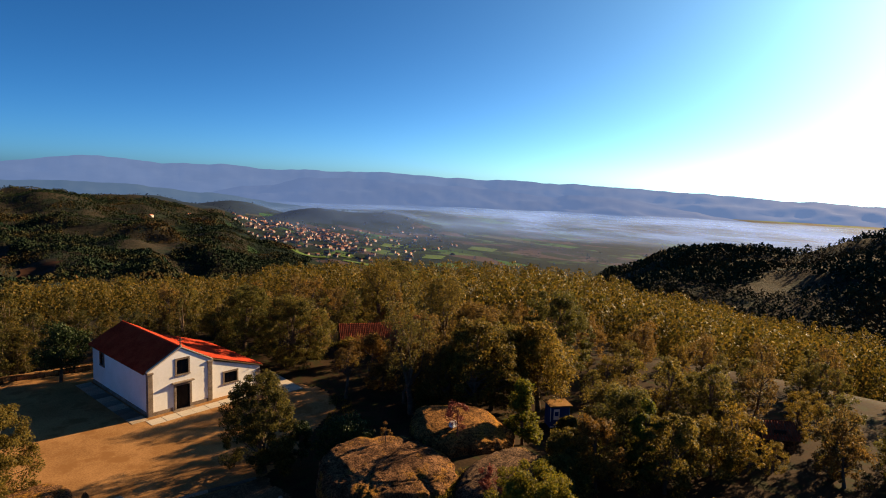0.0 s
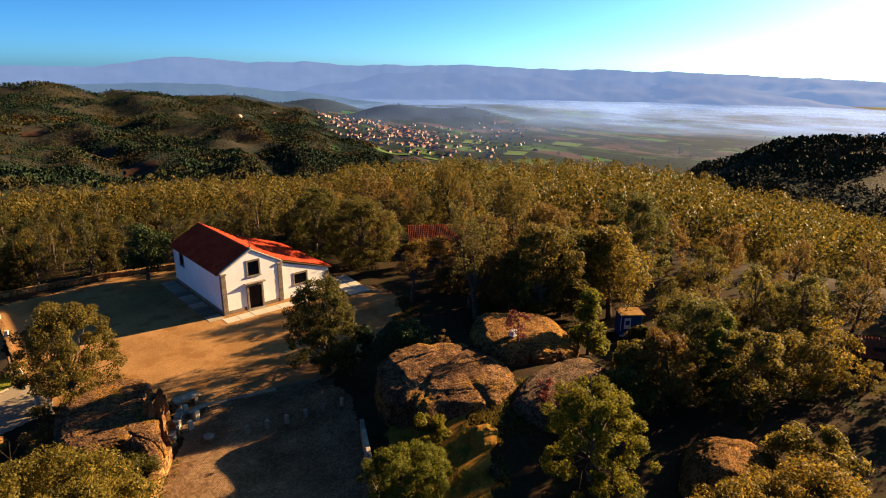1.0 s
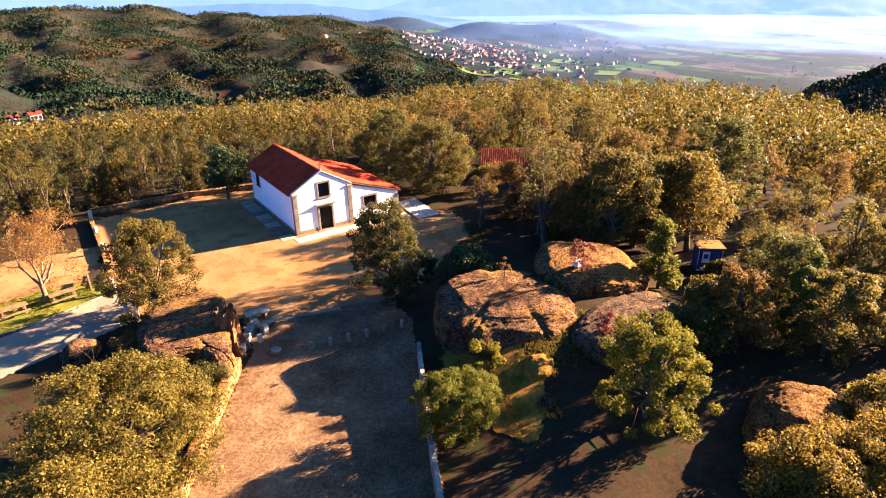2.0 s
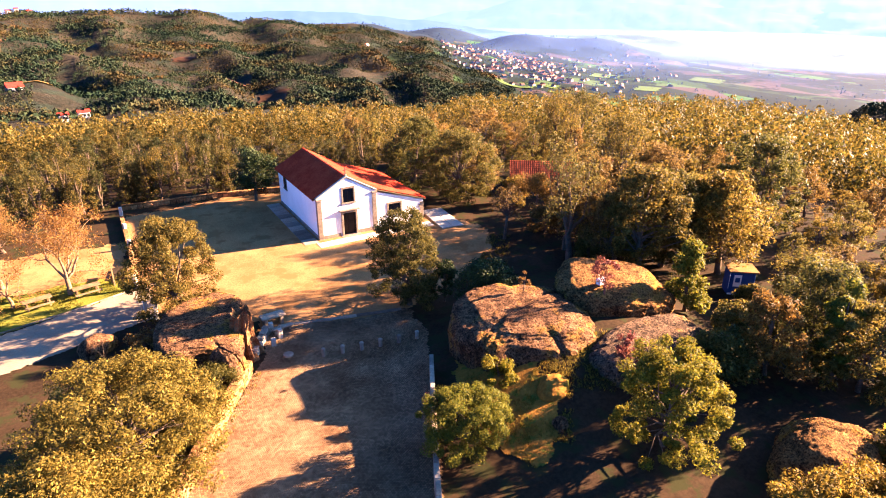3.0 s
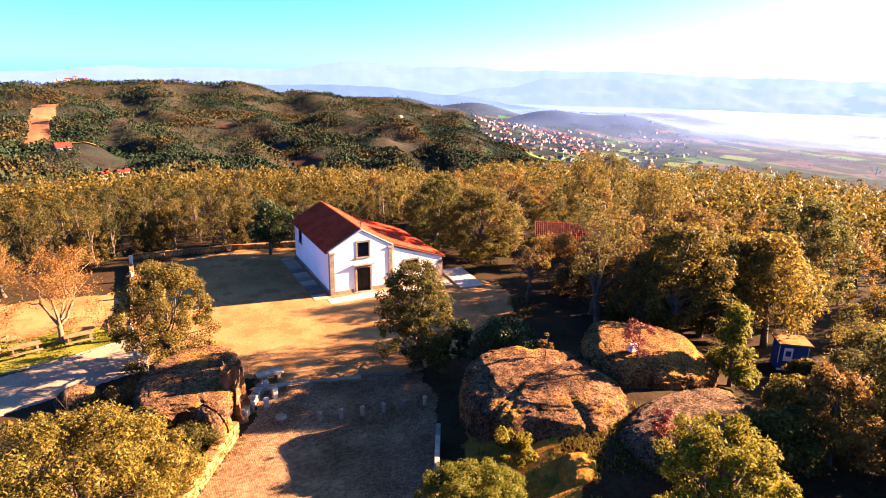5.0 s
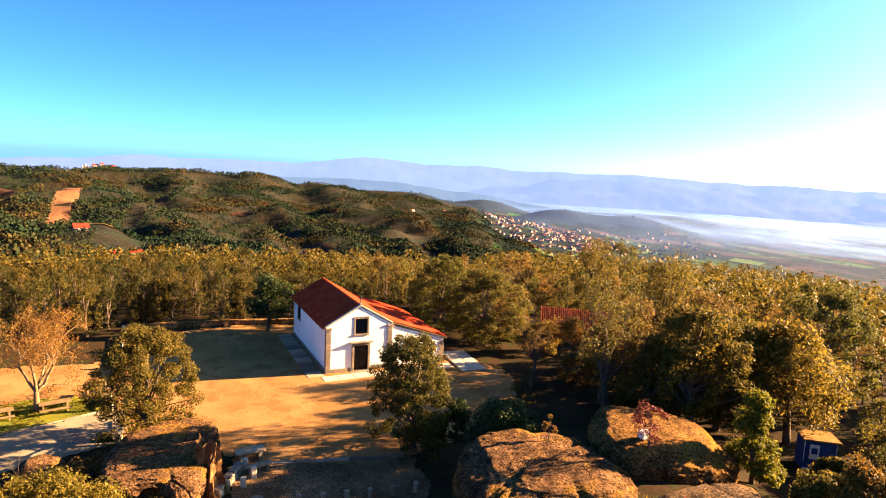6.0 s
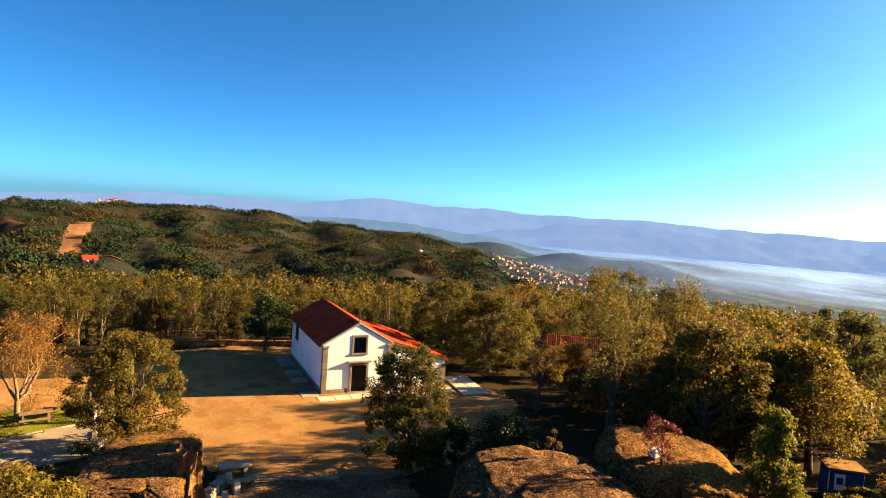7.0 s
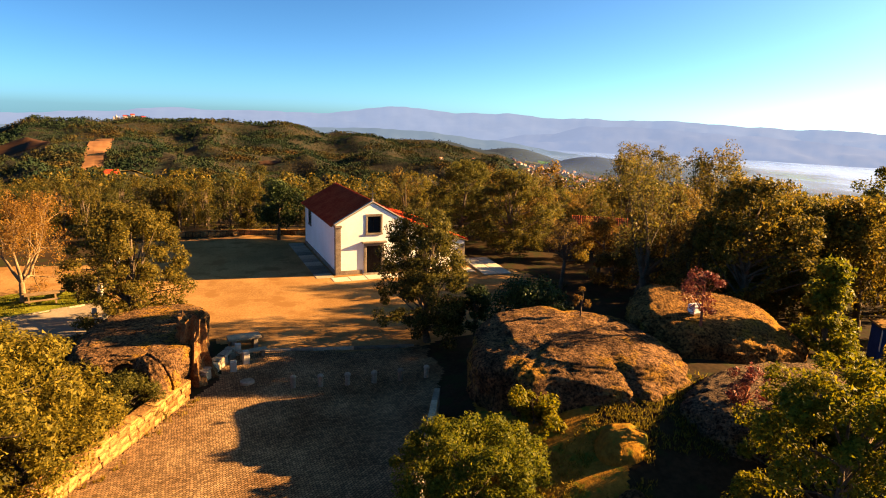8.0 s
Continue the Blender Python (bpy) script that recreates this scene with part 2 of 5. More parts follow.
def fields():
    """Small valley plots in greens and tans, with hedges between."""
    m, t, bsdf = nodes_of("valley_plots", 0.9)
    tc, mp = t.nodes.new("ShaderNodeTexCoord"), t.nodes.new("ShaderNodeMapping")
    mp.inputs["Scale"].default_value = (0.014, 0.0055, 0.006)
    mp.inputs["Rotation"].default_value = (0, 0, 0.6)
    t.links.new(tc.outputs["Object"], mp.inputs["Vector"])
    v = t.nodes.new("ShaderNodeTexVoronoi")
    v.inputs["Scale"].default_value = 1.0
    t.links.new(mp.outputs[0], v.inputs["Vector"])
    sep = t.nodes.new("ShaderNodeSeparateColor")
    t.links.new(v.outputs["Color"], sep.inputs[0])
    col = ramp(t, sep.outputs[0], [(0.0, (0.008, 0.013, 0.010)), (0.35, (0.016, 0.026, 0.014)), (0.55, (0.04, 0.10, 0.026)), (0.7, (0.06, 0.042, 0.042)), (1.0, (0.026, 0.020, 0.026))])
    woods_in = ramp(t, noise_tex(t, 0.0045, 9.0, 0.75), [(0.49, (0, 0, 0)), (0.52, (1, 1, 1))])
    t.links.new(mixed(t, woods_in, col, (0.008, 0.013, 0.010)), bsdf.inputs["Base Color"])
    return m


M_FIELDS = fields()


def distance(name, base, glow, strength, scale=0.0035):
    """Hills so far off that the blue haze before them is painted on as emission."""
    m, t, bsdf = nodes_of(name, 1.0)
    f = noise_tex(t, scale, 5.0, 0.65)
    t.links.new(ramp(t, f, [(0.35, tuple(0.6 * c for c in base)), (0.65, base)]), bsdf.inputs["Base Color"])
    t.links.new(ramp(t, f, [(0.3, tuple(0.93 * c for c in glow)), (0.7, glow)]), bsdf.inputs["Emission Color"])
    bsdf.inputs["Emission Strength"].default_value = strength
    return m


# each range gets its air haze as a blue glow in the material
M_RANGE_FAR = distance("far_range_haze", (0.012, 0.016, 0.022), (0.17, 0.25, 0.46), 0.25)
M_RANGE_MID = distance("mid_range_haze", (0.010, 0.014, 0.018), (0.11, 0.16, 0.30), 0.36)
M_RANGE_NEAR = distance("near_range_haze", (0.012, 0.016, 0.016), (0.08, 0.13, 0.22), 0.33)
# wooded hills with distance haze painted in as a faint blue emission
M_FARHILL = distance("wooded_hill_haze_glow", (0.013, 0.019, 0.012), (0.03, 0.042, 0.085), 0.14, 0.02)

M_FARWALL = grainy("far_house_walls", (0.26, 0.22, 0.2), (0.42, 0.36, 0.33), 0.05, 0.5)


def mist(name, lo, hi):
    """Translucent sheets: low ground mist, thin at its edges and torn into drifts, and painted air haze."""
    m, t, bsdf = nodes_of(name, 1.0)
    # blue base, set against the warm sun so the veil turns out pale
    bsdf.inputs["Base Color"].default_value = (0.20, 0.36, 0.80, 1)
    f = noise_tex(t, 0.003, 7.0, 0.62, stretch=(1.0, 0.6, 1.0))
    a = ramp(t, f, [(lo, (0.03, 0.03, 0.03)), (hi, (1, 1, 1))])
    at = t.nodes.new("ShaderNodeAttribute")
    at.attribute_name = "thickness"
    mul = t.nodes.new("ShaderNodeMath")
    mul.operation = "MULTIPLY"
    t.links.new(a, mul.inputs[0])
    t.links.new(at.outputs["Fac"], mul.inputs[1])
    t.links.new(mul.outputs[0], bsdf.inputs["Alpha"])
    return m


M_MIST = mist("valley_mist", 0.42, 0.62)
M_HAZE_VEIL = mist("valley_haze_veil", 0.1, 0.6)

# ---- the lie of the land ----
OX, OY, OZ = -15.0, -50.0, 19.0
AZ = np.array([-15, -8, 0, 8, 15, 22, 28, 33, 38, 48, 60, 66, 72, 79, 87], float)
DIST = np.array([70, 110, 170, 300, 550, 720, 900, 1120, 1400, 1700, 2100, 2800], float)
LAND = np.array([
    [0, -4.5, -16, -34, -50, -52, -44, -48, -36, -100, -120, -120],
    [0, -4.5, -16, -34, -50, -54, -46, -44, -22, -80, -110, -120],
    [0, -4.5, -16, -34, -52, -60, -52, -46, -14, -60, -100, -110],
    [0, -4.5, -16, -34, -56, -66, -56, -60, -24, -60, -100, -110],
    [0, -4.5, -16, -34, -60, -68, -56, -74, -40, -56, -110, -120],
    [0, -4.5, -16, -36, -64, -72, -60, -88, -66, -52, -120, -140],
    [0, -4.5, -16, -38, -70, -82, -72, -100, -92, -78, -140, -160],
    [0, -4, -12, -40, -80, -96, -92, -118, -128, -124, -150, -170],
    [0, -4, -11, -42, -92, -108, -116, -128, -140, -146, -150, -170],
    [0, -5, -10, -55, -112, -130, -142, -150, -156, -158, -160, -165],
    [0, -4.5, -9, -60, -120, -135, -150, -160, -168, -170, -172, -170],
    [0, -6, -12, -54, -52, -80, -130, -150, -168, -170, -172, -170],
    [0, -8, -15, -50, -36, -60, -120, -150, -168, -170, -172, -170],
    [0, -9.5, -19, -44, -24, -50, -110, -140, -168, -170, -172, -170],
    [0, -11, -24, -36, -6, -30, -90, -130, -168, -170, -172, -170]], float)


# single hills: compass turn, distance, height, half-width
HUMPS = [(36.8, 2050, 44, 130), (42.0, 2080, 24, 160), (45.2, 2100, 28, 130), (31.0, 2450, 44, 150), (27.0, 2350, 26, 190)]


def fbm(x, y, scale, octaves=4):
    """Smooth random relief from sums of turned sine waves."""
    out, amp, k = 0.0, 1.0, 1.0 / scale
    for i in range(octaves):
        c, s = math.cos(1.3 * i + 0.4), math.sin(1.3 * i + 0.4)
        u, v = (c * x - s * y) * k, (s * x + c * y) * k
        out = out + amp * (np.sin(u + 1.7 * i + 1.2 * np.sin(v * 0.7)) * np.cos(v * 1.1 + 0.6 * i + 0.9 * np.sin(u * 0.6)))
        amp, k = amp * 0.5, k * 2.07
    return out


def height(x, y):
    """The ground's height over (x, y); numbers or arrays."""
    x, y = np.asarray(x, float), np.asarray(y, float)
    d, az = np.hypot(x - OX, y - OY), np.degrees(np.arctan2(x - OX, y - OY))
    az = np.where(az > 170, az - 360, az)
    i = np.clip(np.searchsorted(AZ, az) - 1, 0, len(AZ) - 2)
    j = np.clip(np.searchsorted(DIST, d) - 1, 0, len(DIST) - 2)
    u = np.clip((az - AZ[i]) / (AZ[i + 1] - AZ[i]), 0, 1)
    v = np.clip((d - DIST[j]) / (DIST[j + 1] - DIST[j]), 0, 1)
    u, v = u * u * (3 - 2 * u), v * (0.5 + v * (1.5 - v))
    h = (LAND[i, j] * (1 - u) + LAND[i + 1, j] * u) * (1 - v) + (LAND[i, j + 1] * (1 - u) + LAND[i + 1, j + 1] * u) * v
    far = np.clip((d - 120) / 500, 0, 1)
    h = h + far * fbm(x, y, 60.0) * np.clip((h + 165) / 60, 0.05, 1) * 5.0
    # spurs and gullies down the wooded hill
    fold = np.clip((d - 330) / 200, 0, 1) * np.clip((1750 - d) / 300, 0, 1) * np.clip((36 - az) / 8, 0, 1)
    rib = 1 - np.abs(np.sin(az * 0.23 + d / 240 + 0.9 * np.sin(d / 130) + 0.7 * np.sin(az * 0.5)))
    h = h + fold * (13.0 * (rib - 0.5) + 3.0 * fbm(x, y, 60.0, 3))
    h = h + 7.0 * np.clip((d - 260) / 150, 0, 1) * np.clip((1050 - d) / 250, 0, 1) * fbm(x, y, 75.0, 2) * np.clip((az - 60) / 8, 0, 1)
    for ha, hd, hh, hw in HUMPS:
        cx, cy = OX + hd * math.sin(radians(ha)), OY + hd * math.cos(radians(ha))
        h = h + hh * np.exp(-((x - cx) ** 2 + (y - cy) ** 2) / hw ** 2)
    h = h + 1.0 * np.clip((-18 - y) / 22, 0, 1) * np.clip((90 - d) / 30, 0, 1)
    h = h + 2.5 * np.exp(-((x - 10.5) ** 2 + (y + 28.5) ** 2) / 65.0)
    h = h + 1.3 * np.exp(-((x - 2.5) ** 2 + (y + 31) ** 2) / 30.0)
    return h


def hz(x, y):
    return float(height(x, y))


def mesh(name, verts, faces, mat, parent=None, smooth=False, label=""):
    me = bpy.data.meshes.new(name)
    me.from_pydata([tuple(v) for v in verts], [], [tuple(f) for f in faces])
    me.materials.append(mat)
    if smooth:
        me.shade_smooth()
    ob = new(name, me)
    ob.parent = parent
    return tagged(ob, label)


def part(name, bm, mat, parent=None, label="", smooth=False):
    me = bpy.data.meshes.new(name)
    bm.to_mesh(me)
    bm.free()
    me.materials.append(mat)
    if smooth:
        me.shade_smooth()
    ob = new(name, me)
    ob.parent = parent
    return tagged(ob, label)


def thing(name, at, label, category, group="", turn=0.0, kind=""):
    ob = new(name)
    ob.matrix_basis = pose(*at, 0, 0, turn)
    return tagged(ob, label, category, group, kind)


def box(bm, x0, y0, z0, x1, y1, z1, bevel=0.0):
    r = bmesh.ops.create_cube(bm, size=1.0)
    for v in r["verts"]:
        v.co = Vector(((x0 + x1) / 2 + v.co.x * (x1 - x0), (y0 + y1) / 2 + v.co.y * (y1 - y0), (z0 + z1) / 2 + v.co.z * (z1 - z0)))
    if bevel:
        es = {e for v in r["verts"] for e in v.link_edges}
        bmesh.ops.bevel(bm, geom=list(es), offset=bevel, segments=1, affect="EDGES")
    return bm


def boxed(*a, bevel=0.0):
    return box(bmesh.new(), *a, bevel=bevel)


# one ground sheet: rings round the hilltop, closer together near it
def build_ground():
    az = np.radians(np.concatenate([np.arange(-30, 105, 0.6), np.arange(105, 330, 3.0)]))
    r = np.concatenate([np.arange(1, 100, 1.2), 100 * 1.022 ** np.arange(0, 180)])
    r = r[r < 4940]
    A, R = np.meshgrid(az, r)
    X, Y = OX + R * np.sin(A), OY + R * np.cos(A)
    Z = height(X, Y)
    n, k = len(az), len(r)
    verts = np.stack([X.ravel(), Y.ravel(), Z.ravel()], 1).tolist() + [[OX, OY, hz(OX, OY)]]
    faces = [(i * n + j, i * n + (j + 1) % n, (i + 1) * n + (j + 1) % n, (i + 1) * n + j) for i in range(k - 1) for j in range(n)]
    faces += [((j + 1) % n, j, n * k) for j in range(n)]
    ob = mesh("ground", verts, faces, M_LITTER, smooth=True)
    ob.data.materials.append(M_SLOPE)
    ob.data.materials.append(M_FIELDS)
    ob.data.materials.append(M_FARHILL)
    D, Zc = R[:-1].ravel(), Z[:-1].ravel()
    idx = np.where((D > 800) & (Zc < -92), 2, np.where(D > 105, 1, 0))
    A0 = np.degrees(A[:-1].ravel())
    # low hills past the village wear the haze painted as emission
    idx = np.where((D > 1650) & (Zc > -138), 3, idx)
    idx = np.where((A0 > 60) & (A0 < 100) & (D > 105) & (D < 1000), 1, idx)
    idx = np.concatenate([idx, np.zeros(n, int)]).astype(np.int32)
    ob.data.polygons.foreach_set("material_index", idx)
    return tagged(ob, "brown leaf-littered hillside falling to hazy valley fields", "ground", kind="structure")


ground = build_ground()


def inside(px, py, poly):
    c = np.zeros(px.shape, bool)
    for (x0, y0), (x1, y1) in zip(poly, poly[1:] + poly[:1]):
        hit = ((y0 > py) != (y1 > py)) & (px < (x1 - x0) * (py - y0) / (y1 - y0 + 1e-12) + x0)
        c ^= hit
    return c


def sheet(name, poly, mat, lift, label, category, cell=0.2, stray=0.35):
    """A flat covering that follows the ground inside an outline."""
    xs, ys = [p[0] for p in poly], [p[1] for p in poly]
    gx, gy = np.arange(min(xs) - 1.5, max(xs) + 1.5, cell), np.arange(min(ys) - 1.5, max(ys) + 1.5, cell)
    X, Y = np.meshgrid(gx, gy)
    wob = stray * fbm(X, Y, 1.3, 3) + 0.12 * fbm(X, Y, 0.25, 3)
    ins = inside(X + cell / 2 + wob, Y + cell / 2 + wob, poly)
    Z = height(X, Y) + lift
    n = len(gx)
    verts = np.stack([X.ravel(), Y.ravel(), Z.ravel()], 1)
    faces = [(i * n + j, i * n + j + 1, (i + 1) * n + j + 1, (i + 1) * n + j)
             for i in range(len(gy) - 1) for j in range(n - 1) if ins[i, j]]
    ob = mesh(name, verts, faces, mat, smooth=True)
    return tagged(ob, label, category, kind="structure")


sheet("courtyard", [(-16.3, -8), (-16.3, 17), (-6, 18.5), (3, 17.3), (12, 14), (13, 4), (14.6, 1), (16, -6), (14, -10), (9, -13), (5, -16), (0, -17.5), (-9.5, -14.5), (-11, -8)],
      M_DIRT, 0.03, "packed ochre earth forecourt round the chapel", "courtyard")
sheet("road", [(-40, -15.4), (-25, -11.6), (-21.6, -10.4), (-16.2, -8.6), (-15.6, -6), (-16, -2.8), (-18, -3.2), (-25, -5.6), (-40, -8.4)], M_ROAD, 0.05,
      "pale worn lane running up to the forecourt", "road", 0.1, 0.1)
sheet("lawn", [(-45, -8), (-25, -5.2), (-17, -2.8), (-17, 0.5), (-26, 1.2), (-45, 0)], M_GRASS, 0.04, "short green grass beside the lane", "lawn")
sheet("earth_bank", [(-45, 0), (-26, 1.2), (-17, 0.5), (-16.9, 9), (-28, 10), (-45, 8)], M_DIRT, 0.02, "bare ochre earth behind the picnic lawn", "earth")
sheet("pavement", [(-9.3, -14.2), (-10.6, -18.6), (-11.9, -20.4), (-15.8, -27.2), (-19.5, -34), (-24, -46), (-28, -60), (-14, -60), (-9.5, -42), (-5.4, -33), (-1.6, -25.6), (0.5, -21.5), (1.0, -17.4)],
      M_SETTS, 0.06, "drive of small squared granite setts", "pavement", cell=0.15)
sheet("turf", [(-1.0, -27.2), (1.5, -27), (3.4, -29.0), (3.2, -30.5), (1.9, -31.6), (2.0, -33.4), (0.6, -35.4), (-1.2, -36.0), (-3.0, -32.5)], M_MOSS, 0.06, "mossy yellow-green turf below the boulders", "turf", 0.09, 0.9)


def far_patch(name, a0, a1, d0, d1, mat, lift, label, category, skew=0.9):
    """A clearing on the far slope, as a skewed strip that follows it."""
    verts, faces, n = [], [], 14
    for i in range(n + 1):
        for j in range(n + 1):
            d = d0 * (d1 / d0) ** (i / n)
            a = radians(a0 + (a1 - a0) * j / n + skew * (i / n) + 0.12 * math.sin(i * 1.3 + j))
            x, y = OX + d * math.sin(a), OY + d * math.cos(a)
            verts.append((x, y, hz(x, y) + lift))
    for i in range(n):
        for j in range(n):
            k = i * (n + 1) + j
            faces.append((k, k + 1, k + n + 2, k + n + 1))
    return tagged(mesh(name, verts, faces, mat, smooth=True), label, category, kind="structure")


# clearings: compass turns, distances, and how far the strip leans
CLEARINGS = [(-6.2, -2.6, 505, 545, 0.3), (-8.0, -6.4, 610, 1120, 1.9), (-13, -9.4, 900, 1120, 0.9), (9.4, 12.6, 640, 760, 0.5), (12.5, 15.5, 480, 545, 0.5), (20.5, 24.5, 700, 790, 1.0),
             (2.0, 5.6, 560, 610, 0.3), (-4.0, -0.6, 430, 480, 0.2), (17.0, 19.0, 980, 1060, 0.5), (-2.6, -1.4, 700, 1100, 4.0), (6.5, 8.6, 870, 930, 0.4)]
far_patch("field", -8.0, -6.5, 620, 1110, M_EARTH, 1.2, "bare reddish earth firebreak on the far hill", "field", 1.9)
far_patch("field", -13, -9.5, 920, 1110, M_REDSCRUB, 1.0, "reddish scrub on the far hilltop", "field")
far_patch("meadow", -6.0, -2.6, 508, 542, M_MEADOW, 0.8, "dry olive meadow among the far woods", "field")
far_patch("meadow", 9.5, 12.5, 645, 755, M_REDSCRUB, 0.8, "brown cleared ground among the far woods", "field")
far_patch("meadow", 12.6, 15.4, 485, 540, M_REDSCRUB, 0.8, "reddish cleared ground among the far woods", "field")
far_patch("meadow", 6.6, 8.5, 875, 925, M_REDSCRUB, 0.8, "reddish cleared ground among the far woods", "field")
for a0, a1, d0, d1 in ((32.4, 35.4, 1080, 1140), (34.2, 38.6, 1010, 1065), (37.6, 40.6, 1085, 1150), (39.8, 42.6, 960, 1010), (47.5, 49.5, 1250, 1330), (30.6, 32.4, 1150, 1190), (43.5, 46.0, 1420, 1500), (52, 54.5, 1500, 1580)):
    far_patch("field", a0, a1, d0, d1, M_PLOT, 1.2, "bright green plot on the valley floor", "field", 0.5)


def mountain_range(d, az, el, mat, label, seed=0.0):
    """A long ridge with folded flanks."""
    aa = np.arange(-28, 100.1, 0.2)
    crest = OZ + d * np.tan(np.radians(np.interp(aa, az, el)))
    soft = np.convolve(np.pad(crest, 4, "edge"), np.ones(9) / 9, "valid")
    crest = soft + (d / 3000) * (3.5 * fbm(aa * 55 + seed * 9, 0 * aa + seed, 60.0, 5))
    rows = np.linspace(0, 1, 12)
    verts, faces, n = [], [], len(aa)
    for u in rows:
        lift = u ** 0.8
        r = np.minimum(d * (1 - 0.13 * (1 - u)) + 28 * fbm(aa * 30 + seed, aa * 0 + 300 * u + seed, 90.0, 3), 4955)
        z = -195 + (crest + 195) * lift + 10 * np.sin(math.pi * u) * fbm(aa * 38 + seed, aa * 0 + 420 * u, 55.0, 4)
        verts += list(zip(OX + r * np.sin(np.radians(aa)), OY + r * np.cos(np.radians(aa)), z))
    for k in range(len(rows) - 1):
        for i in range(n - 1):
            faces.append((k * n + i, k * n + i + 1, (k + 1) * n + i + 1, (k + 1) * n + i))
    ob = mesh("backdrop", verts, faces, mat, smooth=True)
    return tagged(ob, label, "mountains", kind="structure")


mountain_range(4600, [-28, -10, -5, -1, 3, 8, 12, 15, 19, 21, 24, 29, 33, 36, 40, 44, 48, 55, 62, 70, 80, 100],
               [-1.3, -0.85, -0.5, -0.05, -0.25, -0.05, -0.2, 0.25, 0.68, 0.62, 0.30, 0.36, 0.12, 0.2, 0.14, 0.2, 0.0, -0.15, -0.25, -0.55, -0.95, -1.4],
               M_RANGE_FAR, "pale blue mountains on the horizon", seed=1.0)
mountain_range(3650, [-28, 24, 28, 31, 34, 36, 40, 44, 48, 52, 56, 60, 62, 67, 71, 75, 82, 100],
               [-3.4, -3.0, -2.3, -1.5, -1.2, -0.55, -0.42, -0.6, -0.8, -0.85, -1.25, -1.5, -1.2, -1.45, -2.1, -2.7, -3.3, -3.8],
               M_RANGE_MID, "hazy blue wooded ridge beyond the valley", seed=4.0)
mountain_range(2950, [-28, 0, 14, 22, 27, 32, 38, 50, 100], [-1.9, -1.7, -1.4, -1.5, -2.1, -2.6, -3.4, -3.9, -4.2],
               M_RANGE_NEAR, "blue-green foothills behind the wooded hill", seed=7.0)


def mist_haze_sheet(z, d0, d1, a0, a1, dense, even=0.0, mat=None, drape=0.0):
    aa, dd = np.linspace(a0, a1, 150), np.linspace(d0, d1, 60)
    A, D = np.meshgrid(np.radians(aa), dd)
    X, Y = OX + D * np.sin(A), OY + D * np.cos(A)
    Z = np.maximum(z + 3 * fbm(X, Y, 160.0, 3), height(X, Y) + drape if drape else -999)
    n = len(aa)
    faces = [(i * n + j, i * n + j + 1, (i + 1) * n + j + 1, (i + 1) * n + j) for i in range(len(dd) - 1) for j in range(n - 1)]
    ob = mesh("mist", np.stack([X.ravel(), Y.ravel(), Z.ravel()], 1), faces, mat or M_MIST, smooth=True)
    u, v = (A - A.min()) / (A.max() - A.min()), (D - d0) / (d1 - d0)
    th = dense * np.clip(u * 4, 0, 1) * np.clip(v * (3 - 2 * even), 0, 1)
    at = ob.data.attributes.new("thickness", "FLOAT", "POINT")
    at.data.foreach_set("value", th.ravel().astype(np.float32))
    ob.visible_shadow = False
    return tagged(ob, "pale translucent sheet of mist and painted air haze over the valley", "mist", kind="stuff")


mist_haze_sheet(-154, 1750, 3300, 46, 98, 0.9)
mist_haze_sheet(-144, 2250, 3350, 33, 98, 0.7)
# two faint draped sheets added to lay the haze of the air over the valley
mist_haze_sheet(-150, 1000, 3300, 29, 98, 0.20, 0.4, M_HAZE_VEIL, 9.0)
mist_haze_sheet(-146, 1500, 3350, 29, 98, 0.22, 0.5, M_HAZE_VEIL, 16.0)


def build_village():
    g = np.random.default_rng(3)
    walls, roofs = ([], []), ([], [])
    spots = [(36.6, 1640, 2.4, 110, 110), (39.5, 1500, 2.6, 150, 70), (33.5, 1480, 2.4, 160, 60), (31.5, 1750, 2.0, 140, 40), (43, 1350, 4.0, 200, 50),
             (38, 1200, 4.0, 90, 30), (47, 1650, 4.0, 200, 40), (25, 1250, 2.0, 110, 8)]
    for ca, cd, wa, wd, n in spots:
        for _ in range(n):
            a, d = radians(ca + wa * g.normal() * 0.6), cd + wd * g.normal()
            x, y = OX + d * math.sin(a), OY + d * math.cos(a)
            z = hz(x, y) - 1
            w, l, h, t = g.uniform(2.4, 4.2), g.uniform(3, 5.5), g.uniform(3, 5), g.random() * 3.14
            c, s = math.cos(t), math.sin(t)
            pts = [(x + c * u - s * v, y + s * u + c * v) for u, v in ((-w, -l), (w, -l), (w, l), (-w, l))]
            k = len(walls[0])
            walls[0].extend([(px, py, z) for px, py in pts] + [(px, py, z + h) for px, py in pts])
            walls[1].extend([(k, k + 1, k + 5, k + 4), (k + 1, k + 2, k + 6, k + 5), (k + 2, k + 3, k + 7, k + 6), (k + 3, k, k + 4, k + 7)])
            k = len(roofs[0])
            e = [(x - s * v, y + c * v, z + h + 2.2) for v in (-l, l)]
            roofs[0].extend([(px, py, z + h) for px, py in pts] + e)
            roofs[1].extend([(k, k + 1, k + 4), (k + 2, k + 3, k + 5), (k + 1, k + 2, k + 5, k + 4), (k + 3, k, k + 4, k + 5)])
    v = tagged(mesh("village", walls[0], walls[1], M_FARWALL), "white houses with red roofs scattered in the valley", "village", kind="stuff")
    mesh("roofs", roofs[0], roofs[1], M_FARROOF, v)


build_village()

